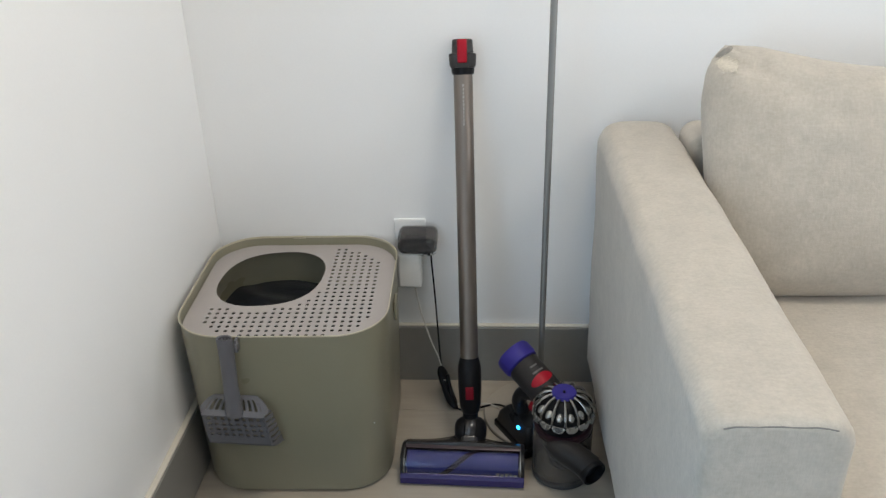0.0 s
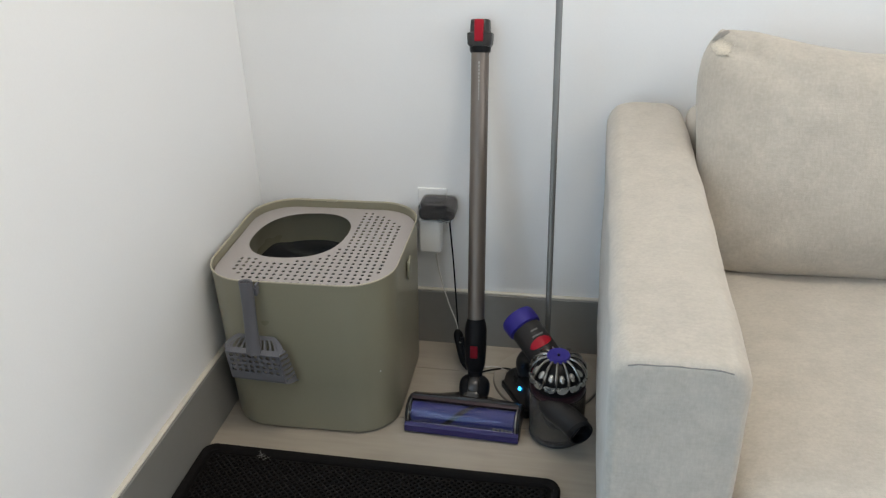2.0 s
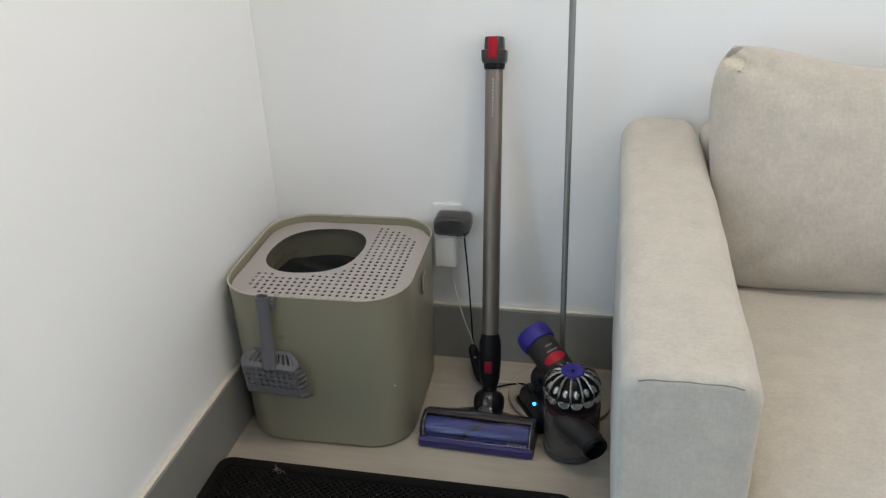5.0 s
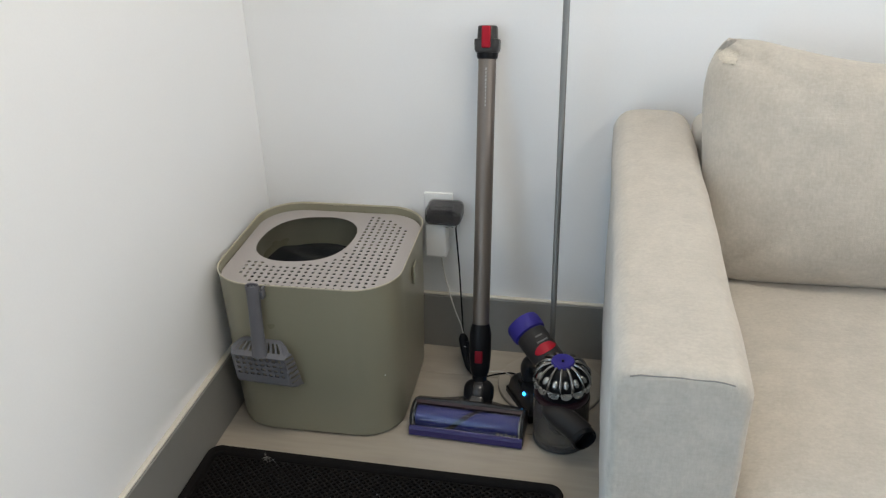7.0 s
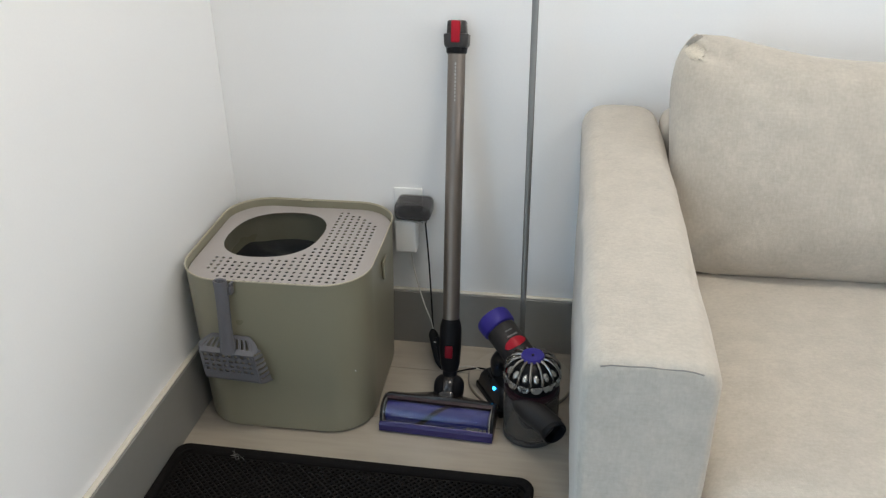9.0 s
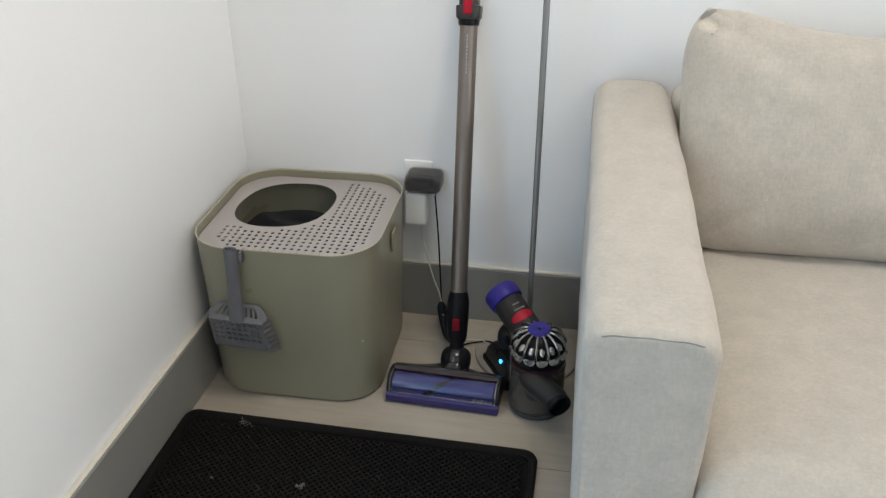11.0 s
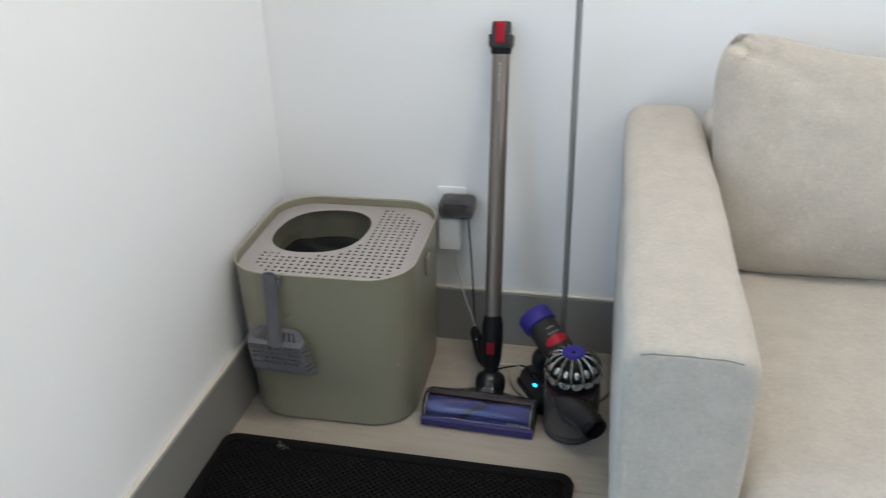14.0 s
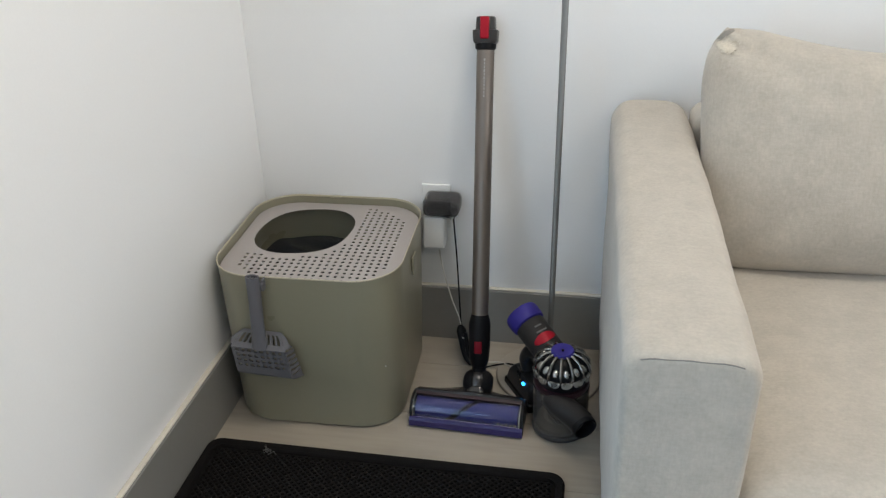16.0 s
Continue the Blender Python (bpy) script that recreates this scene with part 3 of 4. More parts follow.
# ---- litter scoop, hung on the box's rim ----
scoop = thing("litter_scoop", "blue grey plastic litter scoop hanging on the litter box's rim", "scoop", pose(0.141, -0.4195, -0.008, 0, 0, -3))
handle = bmesh.new()
tube = [(0.0142, 0.0095, 0.238, -0.023), (0.0136, 0.0092, 0.257, -0.0200), (0.0124, 0.0092, 0.30, -0.0165), (0.0122, 0.0096, 0.345, -0.0125), (0.0126, 0.0100, 0.390, -0.0105), (0.0129, 0.0104, 0.401, -0.0105), (0.0122, 0.0098, 0.4035, -0.0105), (0.0100, 0.0076, 0.4025, -0.0105), (0.0092, 0.0066, 0.355, -0.0125)]
loft([[(1.18 * w * math.cos(k * math.pi / 14), y + d * math.sin(k * math.pi / 14), z) for k in range(28)] for w, d, z, y in tube], handle)
part("handle", handle, SCOOP, scoop)
hook = box(0.0125, 0.0205, -0.0095, 0.0045, 0.3705, 0.3880, 0.0015)
box(0.0145, 0.0195, 0.0035, 0.0145, 0.3905, 0.3945, 0.0012, bm=hook)
box(0.0145, 0.0195, -0.0060, 0.0045, 0.3845, 0.3945, 0.0012, bm=hook)
part("hook", hook, SCOOP, scoop)
for hx in (-0.006, 0.0, 0.006):
    part("rib", box(hx - 0.001, hx + 0.001, -0.016, -0.005, 0.37, 0.400), SCOOP, scoop)


def blade():
    """The basket: one moulded sheet whose flat front has rows of square holes, its shoulder slanted slots and its sides open ribs."""
    step, z0, nz, nx = 0.0015, 0.1525, 73, 96

    def gone(x, z):
        ax = abs(x)
        if 0.191 <= z <= 0.239 and ax < 0.0595:
            row, col = (z - 0.191) % 0.0122, (x + 0.0578) % 0.0142
            return row < 0.0068 and 0.0030 < col < 0.0112
        if ax >= 0.0635 and 0.176 < z < 0.245:
            return (z + 0.25 * (ax - 0.0635) - 0.176) % 0.0122 < 0.0050
        if 0.2435 < z < 0.2580 and ax > 0.0175:
            return (ax - 0.0190) % 0.0125 < 0.0072 and ax < 0.058
        return False

    def bend(x, z, deep):
        high = max(0, min(1, (z - 0.238) / 0.024))
        x *= (1 - (0.78 * high) ** 2) ** 0.5 - 0.04 * max(0, (z - 0.17) / 0.07)
        lean = max(0, (abs(x) - 0.0605) / 0.0125) ** 1.5
        foot = max(0, (0.176 - z) / 0.0235) ** 2.0
        back = (lean ** 3 + high ** 3 + foot ** 3) ** (1 / 3)
        return Vector((x + 0.10 * (0.215 - z), min(-0.027 + 0.033 * back, 0.006) + deep, z + 0.004 * foot * (x / 0.07) ** 2))

    bm, rows = bmesh.new(), {}
    for i in range(nx):
        for j in range(nz):
            x, z = (i + 0.5 - nx / 2) * step, z0 + (j + 0.5) * step
            if gone(x, z):
                continue
            for deep in (0.0, 0.0026):
                corners = []
                for p, q in ((i, j), (i + 1, j), (i + 1, j + 1), (i, j + 1)):
                    if (p, q, deep) not in rows:
                        rows[p, q, deep] = bm.verts.new(bend((p - nx / 2) * step, z0 + q * step, deep))
                    corners.append(rows[p, q, deep])
                bm.faces.new(corners)
    outer = {k[:2]: v for k, v in rows.items() if k[2] == 0.0}
    place = {v: k for k, v in outer.items()}
    for e in [e for e in bm.edges if e.is_boundary and e.verts[0] in place]:
        a, b = e.verts
        bm.faces.new((a, b, rows[(*place[b], 0.0026)], rows[(*place[a], 0.0026)]))
    return bm


part("blade", blade(), SCOOP, scoop)

# ---- honeycomb litter mat ----
MX0, MX1, MY0, MY1 = 0.018, 0.787, -1.09, -0.487
mat_root = thing("litter_mat", "dark brown pitted foam litter mat dusted with lint", "mat")
part("lower_layer", loft([[(x, y, z) for x, y in round_rect(MX1 - MX0, MY1 - MY0, 0.028, 8, (MX0 + MX1) / 2, (MY0 + MY1) / 2)] for z in (0.001, 0.0045)]), MAT, mat_root)


def pitted_layer():
    """The upper layer: a sheet with rows of diamond holes."""
    bm = bmesh.new()
    px, py, z0, z1, k = 0.0150, 0.0135, 0.0046, 0.0115, 0.60
    nx, ny = int((MX1 - MX0 - 0.044) / px), int((MY1 - MY0 - 0.044) / py)
    ox, oy = MX0 + (MX1 - MX0 - nx * px) / 2, MY0 + (MY1 - MY0 - ny * py) / 2
    for i in range(nx * 2 - 1):
        for j in range(ny * 2 - 1):
            if (i + j) % 2:
                continue
            cx, cy = ox + px / 2 * (i + 1), oy + py / 2 * (j + 1)
            outer = [(cx + px / 2, cy), (cx, cy + py / 2), (cx - px / 2, cy), (cx, cy - py / 2)]
            lift = 0.0006 * noise.noise((cx * 9, cy * 9, 0))
            o = [bm.verts.new((x, y, z1 + lift)) for x, y in outer]
            n = [bm.verts.new((cx + k * (x - cx), cy + k * (y - cy), z1 - 0.0006 + lift)) for x, y in outer]
            d = [bm.verts.new((cx + 0.9 * k * (x - cx), cy + 0.9 * k * (y - cy), z0)) for x, y in outer]
            for a in range(4):
                b = (a + 1) % 4
                bm.faces.new((o[a], o[b], n[b], n[a]))
                bm.faces.new((n[a], n[b], d[b], d[a]))
    return bm


tagged(part("pitted_layer", pitted_layer(), MAT, mat_root, smooth=False), kind="stuff")
rim = round_rect(MX1 - MX0 - 0.022, MY1 - MY0 - 0.022, 0.020, 8, (MX0 + MX1) / 2, (MY0 + MY1) / 2)
part("border", pipe([(x, y, 0.0075) for x, y in rim + rim[:2]], 0.0125, 10, flat=0.48), MAT, mat_root)
part("side_hem", loft([[(x, y, z) for x, y in round_rect(MX1 - MX0 - e, MY1 - MY0 - e, 0.028, 8, (MX0 + MX1) / 2, (MY0 + MY1) / 2)]
                       for e, z in ((0.0, 0.0046), (0.0, 0.009), (0.004, 0.0115), (0.03, 0.0122), (0.032, 0.0046))], caps=(False, False)), MAT, mat_root)
hem = bmesh.new()
span = MX1 - MX0 - 0.06
for k in range(62):
    x = MX0 + 0.03 + span * k / 61
    bmesh.ops.create_uvsphere(hem, u_segments=6, v_segments=4, radius=1, matrix=Matrix.LocRotScale((x, MY1 - 0.004, 0.0105), None, (0.0052, 0.0055, 0.0030)))
part("stitched_edge", hem, MAT, mat_root)


def lint(x, y, z, size, count, seed):
    rnd = random.Random(seed)
    bm = bmesh.new()
    for _ in range(count):
        a, r = rnd.uniform(0, 6.28), size * rnd.random() ** 0.7
        p = Vector((x + r * math.cos(a), y + 0.7 * r * math.sin(a), z + rnd.uniform(0.0005, 0.003)))
        q = Vector((rnd.uniform(-1, 1), rnd.uniform(-1, 1), rnd.uniform(-0.1, 0.25))).normalized() * size * 0.5
        pipe([p - q, p + Vector((0, 0, 0.0012)), p + q], 0.0005, 3, bm)
    return tagged(part("lint", bm, LINT), "small tuft of pale lint on the litter mat", "lint", "lint tufts")


lint(0.337, -0.667, 0.0125, 0.009, 22, 1)
lint(0.159, -0.512, 0.0125, 0.014, 12, 2)
lint(0.155, -0.677, 0.0125, 0.004, 5, 3)

# ---- stick vacuum: wand with floor head, leaning on the wall ----
W0, W1 = Vector((0.5785, -0.278, 0.072)), Vector((0.5625, -0.034, 0.830))
wand = thing("vacuum_wand", "bronze grey vacuum wand with motorised floor head leaning on the wall", "vacuum cleaner", pose(0, 0.007, 0))
full = (W1 - W0).length

# the wand's own x and y, so that buttons face the room
side = (W1 - W0).normalized().cross(Vector((0, -1, 0))).normalized()
facing = side.cross((W1 - W0).normalized())
if facing.y > 0:
    facing = -facing
up = (W1 - W0).normalized()
side = facing.cross(up)
wm = Matrix((( *side, 0), (*facing, 0), (*up, 0), (0, 0, 0, 1))).transposed()
wm.translation = W0
part("tube", turned([(0.0185, 0.145), (0.0188, 0.15), (0.0188, full - 0.066)], 40, wm), TUBE, wand)
part("lower_sleeve", turned([(0.016, 0.030), (0.019, 0.034), (0.0225, 0.05), (0.0245, 0.085), (0.0245, 0.128), (0.0225, 0.140), (0.0195, 0.150), (0.0190, 0.152)], 40, wm), BLACK, wand, "black lower sleeve")
part("button", box(-0.0085, 0.0085, 0.0205, 0.0262, 0.066, 0.094, 0.002), DEEPRED, wand, "red release button", m=wm)
part("dark_collar", turned([(0.0190, full - 0.068), (0.0215, full - 0.066), (0.0225, full - 0.060), (0.0225, full - 0.054)], 40, wm), BLACK, wand)
cap = []
for h, w, d in ((full - 0.055, 0.045, 0.045), (full - 0.050, 0.051, 0.050), (full - 0.034, 0.053, 0.050), (full - 0.028, 0.053, 0.050), (full - 0.026, 0.042, 0.042), (full - 0.002, 0.040, 0.040), (full, 0.037, 0.037)):
    cap.append([wm @ Vector((x, y, h)) for x, y in round_rect(w, d, 0.012, 5)])
part("top_connector", loft(cap), GREY, wand, "grey connector")
part("latch", box(-0.0095, 0.0095, 0.018, 0.0285, full - 0.046, full - 0.001, 0.003), RED, wand, "red latch", m=wm)
# a line of small pale print up the tube
for k in range(11):
    h0 = full - 0.086 - k * 0.0075
    tall = 0.0034 if k in (0, 3, 5) else 0.0024
    part("print_bar", box(-0.0006 - tall / 2, -0.0006 + tall / 2, 0.0181, 0.0192, h0 - 0.0052, h0, 0), MARK, wand, "pale print", smooth=False, m=wm)

# joint: a ball between two side discs, held by a short fork
ball = bmesh.new()
bmesh.ops.create_uvsphere(ball, u_segments=32, v_segments=20, radius=0.0305, matrix=pose(0.5785, -0.284, 0.066))
part("swivel_joint", ball, GLOSS, wand, "glossy dark brown swivel ball")
part("stem", turned([(0.0165, -0.004), (0.0165, 0.034)], 28, wm), BLACK, wand)
for sx in (-1, 1):
    part("side_disc", turned([(0.006, 0.0340), (0.014, 0.0330), (0.0215, 0.0290), (0.0275, 0.0215), (0.0300, 0.0130), (0.0290, 0.0110)], 36, along((0.5785, -0.285, 0.066), (0.5785 + sx, -0.285, 0.066))), BLACK, wand, "black side disc")
part("neck", loft([[Vector((x, y, 0)) + Vector(c) for x, y in round_rect(w, d, 0.009, 5)] for c, w, d in
                   (((0.577, -0.292, 0.078), 0.028, 0.026), ((0.577, -0.303, 0.072), 0.034, 0.030), ((0.576, -0.311, 0.062), 0.038, 0.030), ((0.575, -0.318, 0.058), 0.042, 0.034), ((0.574, -0.320, 0.020), 0.046, 0.040))]), GLOSS, wand)

hm = pose(0.5635, -0.336, 0, 0, 0, -1.8)
HW = 0.126
for s in (-1, 1):
    outline = [(-0.040, 0.004), (-0.043, 0.02), (-0.040, 0.042), (-0.028, 0.057), (-0.008, 0.062), (0.012, 0.060), (0.032, 0.050), (0.046, 0.030), (0.046, 0.004)]
    part("end_cap", loft([[(s * x, y * k, z * (1 if k == 1 else 0.97)) for y, z in outline] for x, k in ((HW - 0.006, 1), (HW - 0.001, 1), (HW + 0.001, 0.95))]), DARK, wand, "dark grey end cap", m=hm)
rear = [(0.006, 0.004), (0.004, 0.057), (0.010, 0.0625), (0.016, 0.0615), (0.034, 0.051), (0.047, 0.031), (0.048, 0.004)]
part("rear_housing", loft([[(x, y + 0.012 * math.exp(-(x / 0.055) ** 2) * (z > 0.02) * (y > 0.02), z + 0.006 * math.exp(-((x - 0.01) / 0.05) ** 2) * (z > 0.05)) for y, z in rear]
                           for x in [(-HW + 0.0065) + (2 * HW - 0.013) * k / 24 for k in range(25)]]), GLOSS, wand, m=hm)
part("top_band", loft([[(x, y, z) for y, z in ((-0.003, 0.0612), (0.0, 0.0630), (0.004, 0.0636), (0.005, 0.058), (-0.002, 0.057))] for x in (-HW + 0.007, HW - 0.007)]), MAROON, wand, "dark red band", m=hm)
part("front_lip", loft([[(x, y, z) for y, z in ((-0.046, 0.002), (-0.050, 0.006), (-0.050, 0.021), (-0.046, 0.026), (-0.040, 0.026), (-0.036, 0.004))] for x in (-HW, HW)]), INDIGO, wand, "dark purple front lip", m=hm)
roll = bmesh.new()
loft([[(x, -0.014 + 0.0235 * math.cos(2 * math.pi * i / 32), 0.033 + 0.0235 * math.sin(2 * math.pi * i / 32)) for i in range(32)] for x in (-HW + 0.012, -0.06, 0, 0.06, HW - 0.012)], roll)
part("roller", roll, BRUSH, wand, "blue felt roller", m=hm)
strip = bmesh.new()
for rad in (0.0230, 0.0248):
    rows = []
    for i in range(41):
        x = -HW + 0.013 + (2 * HW - 0.026) * i / 40
        a = -3.0 + 8.1 * i / 40
        rows.append([(x, -0.014 - rad * math.cos(a + e), 0.033 + rad * math.sin(a + e)) for e in (-0.30, -0.12, 0.12, 0.30)])
    loft(rows, strip, (False, False), False)
part("bristle_strip", strip, BLACK, wand, "dark bristle strip", m=hm)
arc = [(-0.014 - 0.030 * math.cos(a), 0.033 + 0.0285 * math.sin(a)) for a in [math.pi * (-0.06 + 0.71 * k / 14) for k in range(15)]]
thin = [(-0.014 - 0.0288 * math.cos(a), 0.033 + 0.0273 * math.sin(a)) for a in [math.pi * (0.65 - 0.71 * k / 14) for k in range(15)]]
part("clear_cover", loft([[(x, y, z) for y, z in arc + thin] for x in (-HW + 0.006, HW - 0.006)]), COVER, wand, "clear plastic cover", m=hm).visible_shadow = False
for k in range(5):
    part("print_bar", box(0.070 + 0.0090 * k, 0.0760 + 0.0090 * k, -0.0454, -0.0440, 0.030, 0.0375 if k in (0, 2) else 0.035), DIM, wand, "pale print", smooth=False, m=hm)
for s in (-1, 1):
    part("cover_rim", pipe([(s * (HW - 0.0075), y, z) for y, z in arc], 0.0014, 6), SILVER, wand, "bright cover rim", m=hm)

# ---- handheld unit on its charging stand ----
vac = thing("handheld_vacuum", "grey handheld vacuum with silver cyclones and purple filter, on its bin", "vacuum cleaner", pose(0, 0.005, 0))
C0, C1 = Vector((0.767, -0.329, 0.0)), Vector((0.765, -0.333, 0.210))
vm = along(C0, C1)
part("bin_base", turned([(0.048, 0.001), (0.057, 0.002), (0.0605, 0.006), (0.0605, 0.012), (0.058, 0.014)], 40, vm), GREY, vac)
part("bin", turned([(0.0590, 0.0125), (0.0600, 0.03), (0.0605, 0.122), (0.0580, 0.122), (0.0575, 0.0125)], 48, vm, caps=(False, False)), SMOKE, vac, "smoky clear dust bin")
part("shroud", turned([(0.020, 0.016), (0.026, 0.03), (0.030, 0.05), (0.036, 0.07), (0.038, 0.116)], 36, vm), DARK, vac)
part("dust", ruffle(turned([(0.048, 0.013), (0.051, 0.016), (0.051, 0.026), (0.036, 0.034), (0.028, 0.03)], 36, vm), 60, 0.004), FUR, vac, "grey dust in the bin")
part("bin_ring", turned([(0.0545, 0.1222), (0.0590, 0.124), (0.0595, 0.128), (0.0580, 0.134), (0.050, 0.136)], 48, vm), MAROON, vac, "dark red ring")
part("cyclone_core", turned([(0.052, 0.134), (0.056, 0.152), (0.052, 0.172), (0.043, 0.188), (0.030, 0.199), (0.018, 0.203)], 40, vm), BLACK, vac)
NC = 14


def fan(a, line):
    """Points of a profile (radius, height) at the angle a round the cyclones' axis."""
    return [vm @ Vector((r * math.cos(a), r * math.sin(a), z)) for r, _, z in spline([(r, 0, z) for r, z in line], 4)]


for k in range(NC):
    b = 2 * math.pi * k / NC
    part("cyclone_rib", pipe(fan(b + math.pi / NC, [(0.022, 0.2045), (0.036, 0.2015), (0.048, 0.193), (0.0565, 0.181), (0.0585, 0.169)]), 0.0032, 8), CHROME, vac, "dark chrome rib")
    cb, sb = math.cos(b), math.sin(b)
    part("cyclone", turned([(0.0045, 0.0), (0.0080, 0.006), (0.0092, 0.018), (0.0080, 0.030), (0.0050, 0.040)], 14,
                           along(vm @ Vector((0.0500 * cb, 0.0500 * sb, 0.146)), vm @ Vector((0.030 * cb, 0.030 * sb, 0.190)))), CHROME, vac, "dark chrome cyclone cone")
    # the bright cap over each cone, and the scallop under it
    rows = []
    for i in range(9):
        t = -1 + i / 4
        wide = 0.0002 + 0.0105 * (1 - t * t) ** 0.55
        a = b + 0.205 * t
        rows.append([vm @ Vector((r * math.cos(a), r * math.sin(a), h)) for r, h in
                     ((0.0575, 0.1655), (0.0605, 0.1650), (0.0625, 0.1635 - wide), (0.0600, 0.1612 - wide), (0.0570, 0.1632 - wide))])
    part("scallop", loft(rows), SILVER, vac, "bright silver scallop")
    cap_bm = bmesh.new()
    bmesh.ops.create_uvsphere(cap_bm, u_segments=12, v_segments=8, radius=1, matrix=along(vm @ Vector((0.0500 * cb, 0.0500 * sb, 0.1815)), vm @ Vector((0.0610 * cb, 0.0610 * sb, 0.1930))) @ Matrix.Diagonal((0.0066, 0.0095, 0.0040, 1)))
    part("cone_cap", cap_bm, SILVER, vac, "bright silver cone cap")
part("filter_cap", turned([(0.022, 0.200), (0.0248, 0.203), (0.0248, 0.207), (0.0230, 0.210), (0.019, 0.2095), (0.009, 0.208), (0.0045, 0.2065)], 36, vm), PURPLE, vac, "purple blue filter knob")
part("knob_slot", turned([(0.0028, 0.2066), (0.0028, 0.2098), (0.002, 0.2102)], 12, vm), BLACK, vac)

M0, M1 = Vector((0.746, -0.292, 0.160)), Vector((0.665, -0.208, 0.213))
mm = along(M0, M1)
ml = (M1 - M0).length
part("motor_housing", turned([(0.030, -0.03), (0.034, -0.005), (0.0345, 0.03), (0.0350, ml - 0.042), (0.0335, ml - 0.036)], 40, mm), HOUSING, vac)
top_side = (mm.to_3x3().inverted() @ Vector((0.25, -0.55, 0.8))).xy.normalized()
lean = math.atan2(top_side.y, top_side.x) - 0.10
crescent = []
for i in range(21):
    t = -1 + 2 * i / 20
    wide = 0.0105 * (1 - t * t) ** 0.6 + 0.0008
    a = lean + 0.80 * t
    crescent.append([((r * math.cos(a)), r * math.sin(a), 0.037 + h) for r, h in ((0.0340, -wide), (0.0362, -wide), (0.0372, 0), (0.0362, wide), (0.0340, wide))])
part("release_catch", loft([[mm @ Vector(p) for p in row] for row in crescent]), RED, vac, "bright red catch")
part("rear_filter", turned([(0.0335, ml - 0.036), (0.0380, ml - 0.033), (0.0395, ml - 0.026), (0.0395, ml - 0.006), (0.0370, ml), (0.024, ml + 0.002), (0.012, ml - 0.002)], 44, mm), PURPLE, vac, "purple blue rear filter")
for u, h0, wide in ((0.0, 0.0545, 0.026), (0.0, 0.0685, 0.017)):
    c = Vector((top_side.x * 0.0345, top_side.y * 0.0345, h0))
    part("print_bar", box(-wide / 2, wide / 2, -0.0019, 0.0019, -0.0030, 0.0007, 0.0004), DIM, vac, "pale print", smooth=False,
         m=mm @ Matrix.Translation(c) @ Vector((top_side.x, top_side.y, 0)).to_track_quat("Z", "Y").to_matrix().to_4x4())
part("grip", pipe(spline([(0.722, -0.272, 0.150), (0.694, -0.240, 0.135), (0.682, -0.226, 0.105), (0.688, -0.226, 0.075)], 6), 0.0165, 14), DARK, vac)
part("trigger", box(-0.006, 0.006, -0.010, 0.010, -0.016, 0.016, 0.003), RED, vac, m=pose(0.712, -0.262, 0.118, 20, 0, 40))
inlet = bmesh.new()
pipe(spline([(0.735, -0.372, 0.112), (0.760, -0.385, 0.108), (0.790, -0.398, 0.096), (0.817, -0.412, 0.082)], 6), 0.0268, 24, inlet, taper=[0.45, 0.58, 0.68, 0.76, 0.83, 0.89, 0.94, 0.97] + [1.0] * 11)
part("inlet", inlet, HOUSING, vac, "glossy grey inlet tube")
im = along((0.810, -0.407, 0.083), (0.826, -0.431, 0.079))
part("inlet_mouth", turned([(0.0258, 0.0), (0.0270, 0.003), (0.0270, 0.020), (0.0258, 0.0225), (0.0228, 0.0225), (0.0218, 0.006), (0.005, 0.006)], 32, im), BLACK, vac, "black open inlet mouth")
bat = pose(0.688, -0.222, 0.0, 0, 0, -58.7)

stand = thing("charging_stand", "black plastic charging stand with a blue light", "charger", bat)
part("base", box(-0.064, 0.066, -0.032, 0.036, 0.001, 0.024, 0.005), BLACK, stand)
part("housing", loft([[(x, y, z) for x, y in round_rect(w, d, 0.010, 4, ox, 0.002)] for z, w, d, ox in ((0.0245, 0.124, 0.062, 0.0), (0.05, 0.116, 0.058, 0.004), (0.068, 0.100, 0.052, 0.010), (0.074, 0.088, 0.044, 0.012))]), DARK, stand)
part("status_light", box(-0.004, 0.004, -0.002, 0.002, -0.003, 0.003, 0.001), LED, stand, "lit blue light", m=pose(0.030, -0.0285, 0.062, -25, 0, 0))

# ---- floor lamp: only its pole and base are in view ----
lamp_ob = thing("floor_lamp", "slim grey metal floor lamp pole on a flat round base", "floor lamp", pose(0.7305, -0.141, 0))
part("base_plate", turned([(0.118, 0.0005), (0.1235, 0.001), (0.1245, 0.003), (0.1245, 0.007), (0.123, 0.0085), (0.03, 0.0088), (0.012, 0.011)], 72), DISC, lamp_ob, "flat brushed metal base plate")
part("base_edge", turned([(0.1246, 0.0008), (0.1256, 0.0015), (0.1256, 0.0040), (0.1246, 0.0048)], 72, caps=(False, False)), POLE, lamp_ob, "darker base edge")
part("pole", turned([(0.010, 0.0105), (0.010, 0.028), (0.0066, 0.034), (0.0066, 1.62), (0.005, 1.625)], 24), POLE, lamp_ob)

